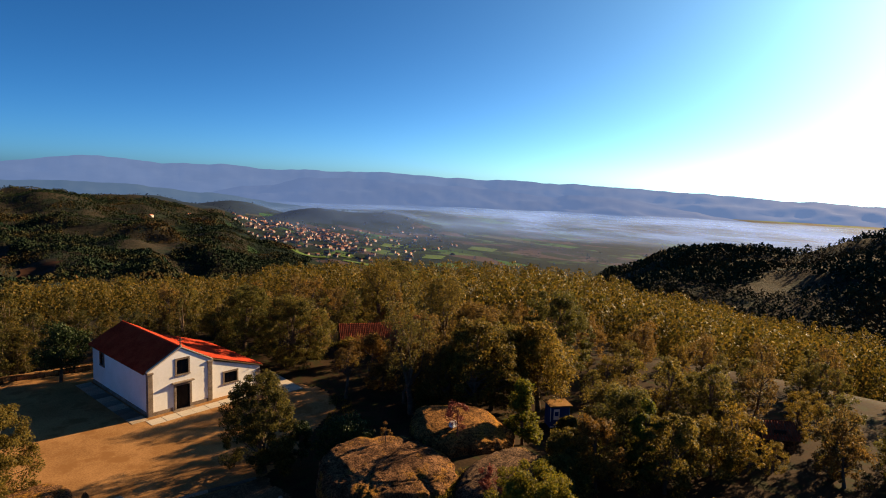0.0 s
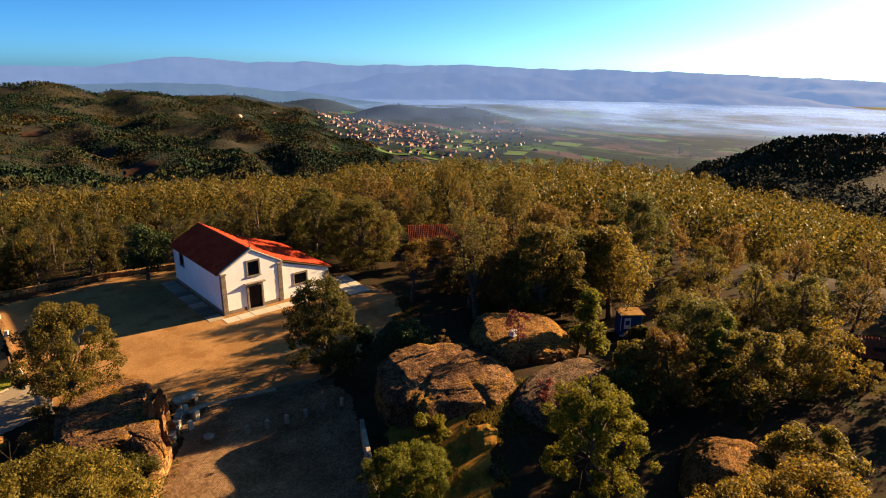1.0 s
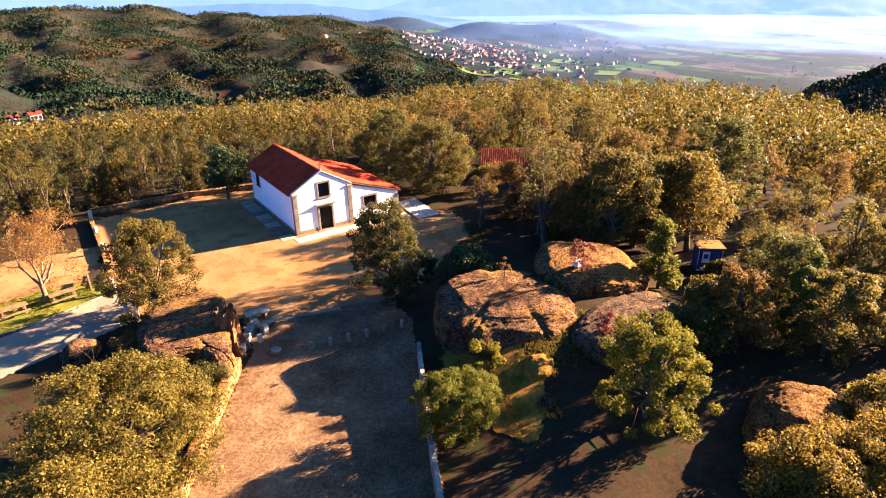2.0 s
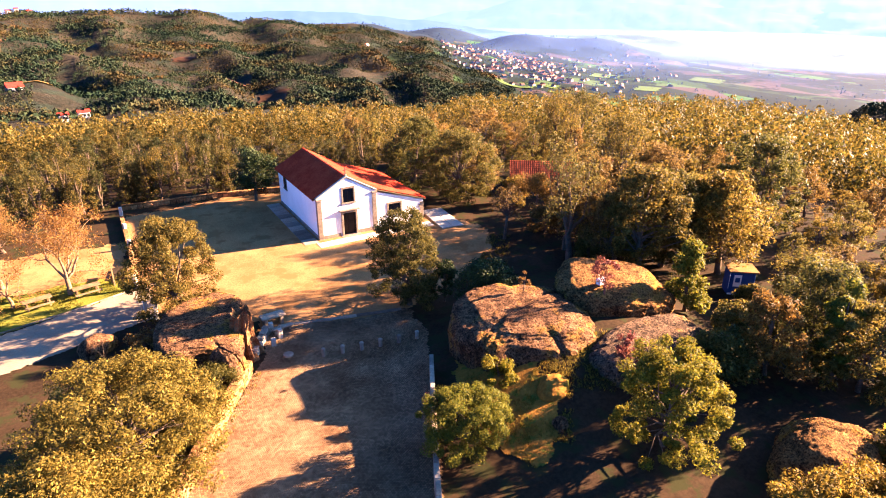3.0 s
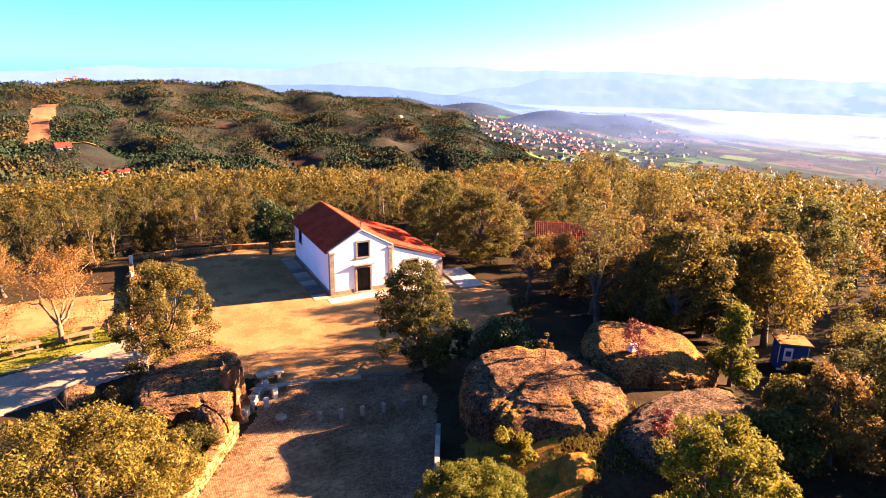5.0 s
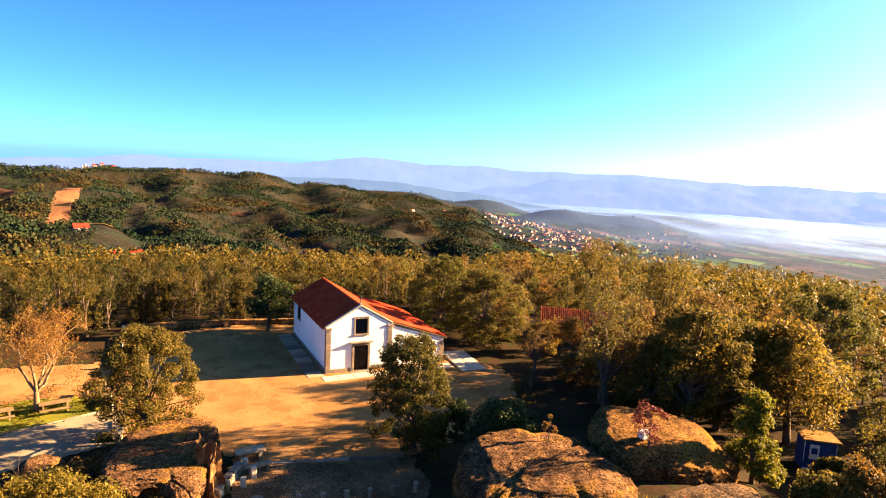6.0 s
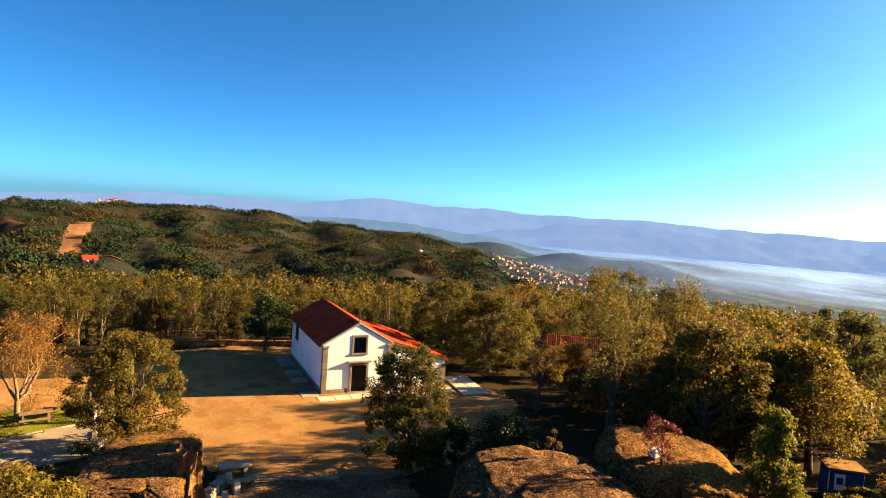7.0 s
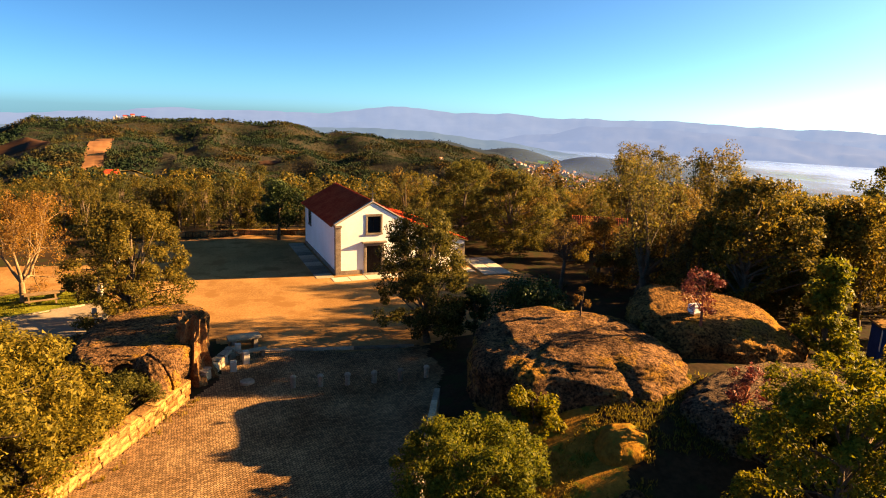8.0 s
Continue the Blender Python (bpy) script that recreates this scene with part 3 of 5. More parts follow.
# ---- chapel ----


def prism(bm, poly, y0, y1):
    """An outline in x and z, drawn out along y."""
    a = [bm.verts.new((x, y0, z)) for x, z in poly]
    b = [bm.verts.new((x, y1, z)) for x, z in poly]
    bm.faces.new(a)
    bm.faces.new(b[::-1])
    n = len(poly)
    for i in range(n):
        bm.faces.new((a[i], b[i], b[(i + 1) % n], a[(i + 1) % n]))


def window(parent, x0, z0, x1, z1, y, bars=1):
    """A granite surround, a timber sash and two panes, set in an opening of a wall that faces -y."""
    w = part("window", boxed(x0, y + 0.18, z0, x0 + 0.06, y + 0.26, z1), M_DARKWOOD, parent, "dark timber sash window with granite surround")
    part("sash_stile", boxed(x1 - 0.06, y + 0.18, z0, x1, y + 0.26, z1), M_DARKWOOD, w)
    part("sash_rail", boxed(x0 + 0.06, y + 0.18, z0, x1 - 0.06, y + 0.26, z0 + 0.06), M_DARKWOOD, w)
    part("sash_rail", boxed(x0 + 0.06, y + 0.18, z1 - 0.06, x1 - 0.06, y + 0.26, z1), M_DARKWOOD, w)
    xm = (x0 + x1) / 2
    part("mullion", boxed(xm - 0.03, y + 0.17, z0 + 0.06, xm + 0.03, y + 0.27, z1 - 0.06), M_DARKWOOD, w)
    for a, b in ((x0 + 0.06, xm - 0.03), (xm + 0.03, x1 - 0.06)):
        part("pane", boxed(a, y + 0.21, z0 + 0.06, b, y + 0.225, z1 - 0.06), M_GLASS, w)
    f = 0.17
    part("jamb", boxed(x0 - f, y - 0.04, z0, x0, y + 0.2, z1, bevel=0.012), M_QUOIN, w)
    part("jamb", boxed(x1, y - 0.04, z0, x1 + f, y + 0.2, z1, bevel=0.012), M_QUOIN, w)
    part("lintel", boxed(x0 - f, y - 0.045, z1, x1 + f, y + 0.2, z1 + 0.2, bevel=0.012), M_QUOIN, w)
    part("sill", boxed(x0 - f - 0.04, y - 0.09, z0 - 0.15, x1 + f + 0.04, y + 0.2, z0, bevel=0.012), M_QUOIN, w)
    return w


def tiled(c, name, p, q, y0, y1, label=""):
    """A slope of clay barrel tiles in lapped courses, on a boarded underside."""
    p, q = Vector(p), Vector(q)
    d = q - p
    nrm = Vector((-d.z, 0, d.x)).normalized()
    if nrm.z < 0:
        nrm = -nrm
    pitch, per = 0.24, 6
    n = int((y1 - y0) / pitch * per)
    rows = int(d.length / 0.38)
    g = np.random.default_rng(int(d.length * 100))
    jig = g.normal(size=(rows + 1, n // per + 2)) * 0.008
    verts, faces = [], []
    for i in range(rows + 1):
        for side in (0, 1):
            base = p + d * (i / rows) + nrm * (0.10 + (0.035 if side else 0))
            for j in range(n + 1):
                y = y0 + (y1 - y0) * j / n
                up = 0.055 * math.cos(2 * math.pi * j / per) + jig[min(i, rows - 1), j // per]
                verts.append(base + nrm * up + Vector((0, y, 0)))
    m = n + 1
    for i in range(2 * rows + 1):
        for j in range(n):
            faces.append((i * m + j, i * m + j + 1, (i + 1) * m + j + 1, (i + 1) * m + j))
    ob = mesh(name, verts, faces, M_TILE, c, label=label)
    bm = bmesh.new()
    prism(bm, [(p.x, p.z - 0.02), (q.x, q.z - 0.02), (q.x + nrm.x * 0.07, q.z + nrm.z * 0.07), (p.x + nrm.x * 0.07, p.z + nrm.z * 0.07)], y0, y1)
    part("roof_board", bm, M_WOOD, ob)
    return ob


def build_chapel():
    c = thing("chapel", (0, 0, 0), "small whitewashed chapel with red clay tile roof", "chapel")
    W, L, E, R, T = 6.24, 13.3, 4.26, 6.02, 0.5
    A, B = 2.6, 3.92  # door and gable window opening

    def top(x):
        return E + (R - E) * (1 - abs(x - W / 2) / (W / 2))

    bm = bmesh.new()
    prism(bm, [(0, -0.4), (A, -0.4), (A, top(A)), (0, E)], 0, T)
    prism(bm, [(B, -0.4), (W, -0.4), (W, E), (B, top(B))], 0, T)
    prism(bm, [(A, 3.5), (A + 0.1, 3.5), (A + 0.1, 4.9), (A, 4.9)], 0, T)
    prism(bm, [(B - 0.1, 3.5), (B, 3.5), (B, 4.9), (B - 0.1, 4.9)], 0, T)
    prism(bm, [(A, 2.4), (B, 2.4), (B, 3.5), (A, 3.5)], 0, T)
    prism(bm, [(A, 4.9), (B, 4.9), (B, top(B)), (W / 2, R), (A, top(A))], 0, T)
    part("front_wall", bm, M_PLASTER, c)
    bm = bmesh.new()
    prism(bm, [(0, -0.4), (W, -0.4), (W, E), (W / 2, R), (0, E)], L - T, L)
    part("back_wall", bm, M_PLASTER, c)
    bm = boxed(0, T, -0.4, T, 10.3, E)
    box(bm, 0, 11.2, -0.4, T, L - T, E)
    box(bm, 0, 10.3, -0.4, T, 11.2, 2.5)
    box(bm, 0, 10.3, 3.9, T, 11.2, E)
    part("side_wall", bm, M_PLASTER, c)
    part("side_wall", boxed(W - T, T, -0.4, W, L - T, E), M_PLASTER, c)
    part("side_window", boxed(0.2, 10.3, 2.5, 0.24, 11.2, 3.9), M_GLASS, c, "dark glass side window")
    for y0, y1 in ((10.12, 10.3), (11.2, 11.38)):
        part("jamb", boxed(-0.04, y0, 2.5, 0.2, y1, 3.9, bevel=0.012), M_QUOIN, c)
    part("lintel", boxed(-0.045, 10.12, 3.9, 0.2, 11.38, 4.08, bevel=0.012), M_QUOIN, c)
    part("sill", boxed(-0.08, 10.08, 2.35, 0.2, 11.42, 2.5, bevel=0.012), M_QUOIN, c)
    # lean-to annex against the sunny side
    X1, Y0 = 11.8, 0.18

    def lean(x):
        return 4.05 + (2.35 - 4.05) * (x - W) / (X1 - W)

    bm = bmesh.new()
    prism(bm, [(W, -0.4), (7.7, -0.4), (7.7, lean(7.7)), (W, lean(W))], Y0, Y0 + 0.4)
    prism(bm, [(9.1, -0.4), (X1, -0.4), (X1, lean(X1)), (9.1, lean(9.1))], Y0, Y0 + 0.4)
    prism(bm, [(7.7, -0.4), (9.1, -0.4), (9.1, 1.4), (7.7, 1.4)], Y0, Y0 + 0.4)
    prism(bm, [(7.7, 2.45), (9.1, 2.45), (9.1, lean(9.1)), (7.7, lean(7.7))], Y0, Y0 + 0.4)
    part("annex_wall", bm, M_PLASTER, c)
    part("annex_wall", boxed(X1 - 0.4, Y0 + 0.4, -0.4, X1, L - 1.9, 2.35), M_PLASTER, c)
    bm = bmesh.new()
    prism(bm, [(W, -0.4), (X1, -0.4), (X1, 2.35), (W, 4.05)], L - 1.9, L - 1.5)
    part("annex_wall", bm, M_PLASTER, c)
    window(c, 7.7, 1.4, 9.1, 2.45, Y0)
    k, z = 0, -0.3
    while z < 2.0:
        h = 0.36
        part("quoin", boxed(X1 - (0.55 if k % 2 else 0.38), Y0 - 0.05, z, X1 + 0.05, Y0 + 0.5, min(z + h - 0.015, 2.1), bevel=0.02), M_QUOIN, c)
        k, z = k + 1, z + h
    tiled(c, "roof_slope", (W / 2, 0, R + 0.02), (-0.32, 0, E - 0.16), 0.22, L + 0.2, "weathered red clay tiles")
    tiled(c, "roof_slope", (W / 2, 0, R + 0.02), (W + 0.05, 0, E + 0.04), 0.22, L + 0.2, "weathered red clay tiles")
    tiled(c, "annex_roof", (W + 0.04, 0, E + 0.02), (12.1, 0, 2.36), 0.05, L - 1.2, "weathered red clay tiles")
    # ridge tiles, laid end to end
    for i in range(32):
        verts, faces = [], []
        y = 0.25 + i * 0.41
        for yy, r in ((y, 0.15), (y + 0.44, 0.125)):
            for j in range(7):
                a = math.pi * j / 6
                verts.append((W / 2 + r * math.cos(a), yy, R + 0.1 + r * math.sin(a)))
        for j in range(6):
            faces.append((j, j + 1, j + 8, j + 7))
        mesh("ridge_tile", verts, faces, M_TILE, c, True)
    # granite dressings
    for x0, x1 in ((-0.05, 0.42), (W - 0.42, W + 0.05)):
        z, k = -0.3, 0
        while z < E - 0.3:
            part("quoin", boxed(x0, -0.06 - 0.008 * (k % 2), z, x1, 0.35, min(z + 0.49, E - 0.22), bevel=0.018), M_QUOIN, c)
            z, k = z + 0.5, k + 1
        part("capital", boxed(x0 - 0.06, -0.13, E - 0.22, x1 + 0.06, 0.4, E - 0.02, bevel=0.02), M_QUOIN, c)
    for sx in (0, 1):
        bm = bmesh.new()
        e = (-0.12, E + 0.02) if sx == 0 else (W + 0.12, E + 0.02)
        m = (W / 2, R + 0.1)
        prism(bm, [e, m, (m[0], m[1] + 0.1), (e[0], e[1] + 0.1)], -0.08, 0.24)
        bmesh.ops.recalc_face_normals(bm, faces=bm.faces)
        part("gable_coping", bm, M_SLAB, c)
    for x0, x1 in ((0.42, 2.28), (3.96, W - 0.42)):
        part("plinth", boxed(x0, -0.04, -0.3, x1, 0.1, 0.38, bevel=0.015), M_QUOIN, c)
    part("plinth", boxed(-0.05, 0.35, -0.3, 0.1, L + 0.05, 0.38, bevel=0.015), M_QUOIN, c)
    d = part("door", boxed(A, 0.2, 0.05, W / 2 - 0.005, 0.27, 2.4), M_DARKWOOD, c, "dark double timber door")
    part("door_leaf", boxed(W / 2 + 0.005, 0.2, 0.05, B, 0.27, 2.4), M_DARKWOOD, d)
    for x in (2.62, 3.2):
        for z in (0.25, 1.35):
            part("door_panel", boxed(x, 0.175, z, x + 0.42, 0.2, z + 0.9, bevel=0.01), M_DARKWOOD, d)
    part("door_jamb", boxed(A - 0.22, -0.1, -0.05, A, 0.3, 2.4, bevel=0.02), M_QUOIN, c)
    part("door_jamb", boxed(B, -0.1, -0.05, B + 0.22, 0.3, 2.4, bevel=0.02), M_QUOIN, c)
    part("door_lintel", boxed(A - 0.22, -0.105, 2.4, B + 0.22, 0.3, 2.66, bevel=0.02), M_QUOIN, c)
    part("door_cornice", boxed(A - 0.42, -0.3, 2.66, B + 0.42, 0.1, 2.8, bevel=0.03), M_QUOIN, c)
    part("doorstep", boxed(A - 0.4, -0.55, -0.2, B + 0.4, 0.25, 0.05, bevel=0.02), M_QUOIN, c)
    window(c, A + 0.1, 3.5, B - 0.1, 4.9, 0)
    cr = part("cross", boxed(W / 2 - 0.11, -0.02, R + 0.16, W / 2 + 0.11, 0.2, R + 0.36, bevel=0.03), M_QUOIN, c, "small dark cross on a granite block")
    part("cross_shaft", boxed(W / 2 - 0.04, 0.05, R + 0.36, W / 2 + 0.04, 0.13, R + 1.05, bevel=0.01), M_IRON, cr)
    part("cross_arm", boxed(W / 2 - 0.24, 0.055, R + 0.74, W / 2 - 0.04, 0.125, R + 0.82, bevel=0.01), M_IRON, cr)
    part("cross_arm", boxed(W / 2 + 0.04, 0.055, R + 0.74, W / 2 + 0.24, 0.125, R + 0.82, bevel=0.01), M_IRON, cr)
    return c


build_chapel()


def slabs(name, x0, y0, nx, ny, sx, sy, turn, z, label, mat=None):
    """Large paving slabs, each with its own edges."""
    t = thing(name, (x0, y0, z), label, "paving", turn=turn, kind="structure")
    shared = None
    for i in range(nx):
        for j in range(ny):
            if shared is None:
                shared = part("slab", boxed(0.015, 0.015, -0.1, sx - 0.015, sy - 0.015, 0.0, bevel=0.015), mat or M_SLAB, t)
                continue
            o = new("slab", shared.data)
            o.parent = t
            o.location = (i * sx, j * sy, 0.01 * ((i * 7 + j * 3) % 3))
    return t


slabs("terrace", 12.15, -3.4, 2, 4, 1.25, 1.5, -6, 0.14, "pale stone slab terrace beside the annex")
slabs("apron", -0.6, -2.0, 9, 1, 1.4, 1.3, 0, 0.055, "worn granite slab apron before the chapel door")
slabs("side_path", -1.75, -0.6, 1, 10, 1.5, 1.4, 0, 0.06, "grey slab path along the chapel's shaded wall", M_GRANITE)

# ---- boulders ----


def boulder(at, size, turn, seed, label, rough=1.0, cracks=(), sub=6, mat=None, top_flat=0.0, tilt=(0, 0), square=1.0, dips=()):
    """A weathered granite boulder: broad swellings, a flattened crown, pitted skin and clefts."""
    bm = bmesh.new()
    bmesh.ops.create_icosphere(bm, subdivisions=sub, radius=1.0)
    o = Vector((seed * 7.3, seed * 3.1, seed * 1.7))
    for v in bm.verts:
        p = v.co.copy()
        d = 1 + 0.20 * noise.noise(p * 1.2 + o) + 0.06 * noise.noise(p * 2.6 + o)
        d += rough * (0.026 * noise.noise(p * 5 + o) + 0.022 * noise.noise(p * 11 + o) + 0.018 * noise.noise(p * 23 + o) + 0.016 * noise.noise(p * 45 + o))
        for n, off, deep in cracks:
            w = p.x * n[0] + p.y * n[1] + p.z * n[2] - off + 0.06 * noise.noise(p * 3 + o)
            d -= deep * math.exp(-(w / 0.035) ** 2)
        for n, near, deep in dips:
            d -= deep * math.exp(-((p - Vector(n).normalized()).length / near) ** 2)
        q = p * d
        q = Vector([math.copysign(abs(c) ** square, c) for c in q])
        z = q.z
        if z > 0 and top_flat:
            z = z / (1 + top_flat * z * z)
        z = math.copysign(abs(z) ** 0.85, z)
        v.co = Vector((q.x * size[0], q.y * size[1], z * size[2] + q.x * tilt[0] + q.y * tilt[1]))
    ob = part("boulder", bm, mat or M_BOULDER, None, smooth=True)
    ob.matrix_basis = pose(*at, 0, 0, turn)
    return tagged(ob, label, "boulder", "granite boulders")


boulder((4.4, -27.5, 2.3), (4.8, 4.2, 2.6), -25, 1, "broad cracked granite boulder with a hollowed crown and lichen", 1.25,
        [((-0.73, 0.69, -0.1), -0.02, 0.11), ((-0.70, 0.72, -0.1), 0.02, 0.09), ((0.99, 0.14, 0.1), 0.12, 0.09), ((0.6, -0.7, 0.2), 0.3, 0.06)], top_flat=0.35, tilt=(-0.15, 0.25),
        square=0.76, dips=[((-0.25, 0.35, 1), 0.38, 0.22), ((0.55, -0.8, 0.1), 0.22, 0.16), ((-0.2, -1, 0.3), 0.18, 0.12)])
boulder((11.8, -27.4, 3.3), (4.1, 3.3, 2.0), -20, 2, "rounded granite boulder with golden lichen under a pale stone", 1.0,
        [((0.2, 0.9, 0.3), -0.35, 0.06), ((0.8, 0.4, 0.4), 0.3, 0.04)], top_flat=0.4, tilt=(-0.45, 0.45), square=0.88, mat=M_MOSSROCK)
boulder((9.7, -33.2, 1.9), (4.7, 2.3, 2.4), 4, 3, "dark granite boulder partly hidden by shrubs", 1.1, [((1, 0.1, 0.1), 0.5, 0.1), ((0.5, 0.8, 0.2), 0.1, 0.08)], top_flat=0.3, mat=M_DARKROCK, square=0.8)
boulder((10.8, -43.4, 1.1), (3.4, 2.4, 2.0), 10, 4, "low mossy boulder under the trees", 1.2, [((0.8, 0.5, 0), 0.25, 0.12)], mat=M_MOSSROCK)
boulder((-13.5, -14.2, 0.8), (2.9, 4.4, 1.9), -12, 5, "flat-topped granite outcrop beside the drive", 1.6, [((0, 1, 0.2), 0.3, 0.08), ((0.9, 0.3, 0.2), 0.1, 0.08)], top_flat=0.8, square=0.7)
boulder((-12.9, -19.6, 0.9), (0.9, 1.3, 1.5), 20, 6, "sunlit granite block by the wall", 1.6, [((1, 0.3, 0.1), 0.0, 0.12)], square=0.8)
boulder((2.1, -33.0, 2.2), (1.1, 0.9, 0.8), 20, 8, "small rounded mossy stone in the turf", 1.0, mat=M_MOSS, sub=5)
boulder((1.0, -35.0, 1.6), (0.6, 0.5, 0.5), 60, 9, "small rounded stone in the turf", 1.0, sub=4)
boulder((-20.0, -11.5, 0.2), (1.3, 1.0, 0.9), 30, 10, "grey stone at the edge of the lane", 1.0, sub=4)
tagged(part("white_stone", boxed(9.7, -28.4, 4.83, 10.3, -28.0, 5.28, bevel=0.06), M_WHITE), "small pale squared stone on the boulder", "stone")


def build_stump():
    """A tall torn stump with fluted roots and a splintered crown."""
    g = np.random.default_rng(9)
    verts, faces, n, rows = [], [], 40, 16
    for i in range(rows + 1):
        u = i / rows
        for j in range(n):
            a = 2 * math.pi * j / n
            flute = 0.16 * math.sin(a * 7 + 1.5 * math.sin(3 * u)) + 0.08 * math.sin(a * 13 + 2 * u)
            r = (0.95 - 0.35 * u + 0.6 * (1 - u) ** 4) * (1 + flute) * (1 + 0.05 * g.normal())
            z = u * 3.0 + (0.25 * math.sin(a * 3 + 1) + 0.2 * g.random() if i == rows else 0)
            verts.append((r * math.cos(a) * 0.9, r * math.sin(a) * 1.15, z))
    for i in range(rows):
        for j in range(n):
            k = (j + 1) % n
            faces.append((i * n + j, i * n + k, (i + 1) * n + k, (i + 1) * n + j))
    verts.append((0, 0, 2.5))
    faces += [(rows * n + j, rows * n + (j + 1) % n, len(verts) - 1) for j in range(n)]
    ob = mesh("tree_stump", verts, faces, M_STUMP)
    ob.matrix_basis = pose(-11.5, -16.6, hz(-11.5, -16.6) - 0.1, 0, 6, 20)
    return tagged(ob, "tall broken tree stump with torn reddish bark", "stump")


build_stump()

# ---- walls, kerbs and stone furniture ----


def stone_wall(name, line, high, thick, label, mean=0.55, seed=1, mat=None, limit=300):
    """A wall of rough stones in courses, with cap stones, on a core of rubble."""
    g = np.random.default_rng(seed)
    mat = mat or M_GRANITE
    t = thing(name, (0, 0, 0), label, "wall", kind="structure")
    protos = []
    for k in range(5):
        bm = boxed(-0.5, -0.5, -0.5, 0.5, 0.5, 0.5, bevel=0.09)
        for v in bm.verts:
            v.co += Vector(g.normal(size=3) * 0.045)
        me = bpy.data.meshes.new("stone")
        bm.to_mesh(me)
        bm.free()
        me.materials.append(mat)
        protos.append(me)
    count = 0
    for (x0, y0), (x1, y1) in zip(line, line[1:]):
        d = Vector((x1 - x0, y1 - y0, 0))
        ln, ang = d.length, math.degrees(math.atan2(d.y, d.x))
        d.normalize()
        core = bmesh.new()
        zb = min(hz(x0, y0), hz(x1, y1))
        box(core, 0, -thick * 0.36, -0.3, ln, thick * 0.36, high - 0.12)
        c = part("core", core, M_LITTER, t)
        c.matrix_basis = pose(x0, y0, zb, 0, 0, ang)
        courses = max(1, round((high - 0.12) / 0.33))
        ch = (high - 0.12) / courses
        for r in range(courses + 1):
            s = -0.2 * g.random()
            while s < ln:
                w = mean * g.uniform(0.6, 1.5) * (1.4 if r == courses else 1)
                e = min(s + w, ln)
                mx, my = x0 + d.x * (s + e) / 2, y0 + d.y * (s + e) / 2
                z = hz(mx, my)
                o = new("stone" if r < courses else "cap_stone", protos[int(g.integers(5))])
                o.parent = t
                hh = ch if r < courses else 0.14
                zz = z + (r + 0.5) * ch if r < courses else z + high - 0.05
                o.matrix_basis = pose(mx, my, zz, g.normal() * 1.5, g.normal() * 1.5, ang + g.normal() * 1.5) @ Matrix.Diagonal(
                    (max(e - s - 0.02, 0.08), thick * (1.0 + 0.12 * g.random()), hh * 0.98, 1))
                count += 1
                s = e
    return t


stone_wall("wall_drive", [(-11.75, -19.7), (-16.0, -27.0), (-20.5, -35.5)], 0.95, 0.5, "low dry stone wall beside the sett drive", 0.5, 1, M_WALLSTONE)
stone_wall("wall_corner", [(-10.9, -17.7), (-9.3, -15.0)], 0.6, 0.45, "short low stone wall beside the stump", 0.6, 2)
stone_wall("wall_back", [(-16.4, 19.8), (-6, 19.2), (2.2, 17.6)], 0.6, 0.45, "low stone wall along the back of the forecourt", 0.8, 3, M_WALLSTONE)
stone_wall("wall_side", [(-16.6, 16.5), (-16.6, 7), (-16.7, -1.8)], 0.45, 0.35, "low stone parapet between forecourt and lawn", 0.9, 4, M_WALLSTONE)


def kerb(line, w, h, label, step=1.1, name="kerb"):
    t = thing(name, (0, 0, 0), label, "kerb", kind="structure")
    for (x0, y0), (x1, y1) in zip(line, line[1:]):
        d = Vector((x1 - x0, y1 - y0, 0))
        n = max(1, round(d.length / step))
        ang = math.degrees(math.atan2(d.y, d.x))
        me = None
        for i in range(n):
            u = (i + 0.5) / n
            x, y = x0 + d.x * u, y0 + d.y * u
            if me is None:
                l = d.length / n
                o = part("kerb_stone", boxed(-l / 2 + 0.01, -w / 2, -0.25, l / 2 - 0.01, w / 2, h, bevel=0.02), M_GRANITE, t)
                me = o.data
            else:
                o = new("kerb_stone", me)
                o.parent = t
            o.matrix_basis = pose(x, y, hz(x, y) + 0.01 * (i % 3), 0, 0, ang + (i % 4) * 0.4)
    return t


kerb([(-8.4, -14.6), (0.6, -16.9)], 0.3, 0.14, "pale granite step along the forecourt edge")
kerb([(-9.6, -18.9), (-5.0, -18.9), (0.8, -18.2)], 0.2, 0.03, "worn granite step above the drive")
kerb([(-1.9, -26.2), (-3.6, -29.4), (-6.2, -34.4), (-9.5, -41.0)], 0.26, 1.15, "low pale kerb wall edging the drive")
kerb([(-16.8, -2.5), (-21.6, -4.3), (-30, -6.6)], 0.14, 0.1, "thin stone edging between lawn and lane")


def build_bollard():
    bm = bmesh.new()
    prof = [(0.13, -0.2), (0.13, 0.48), (0.16, 0.5), (0.16, 0.56), (0.12, 0.62), (0.05, 0.66)]
    n = 10
    ring = [[bm.verts.new((r * math.cos(2 * math.pi * i / n), r * math.sin(2 * math.pi * i / n), z)) for i in range(n)] for r, z in prof]
    for a, b in zip(ring, ring[1:]):
        for i in range(n):
            bm.faces.new((a[i], a[(i + 1) % n], b[(i + 1) % n], b[i]))
    bm.faces.new(ring[-1])
    ob = part("bollard", bm, M_GRANITE, None)
    return tagged(ob, "short pale granite bollard on the setts", "bollard", "bollards across the drive")


bol = build_bollard()
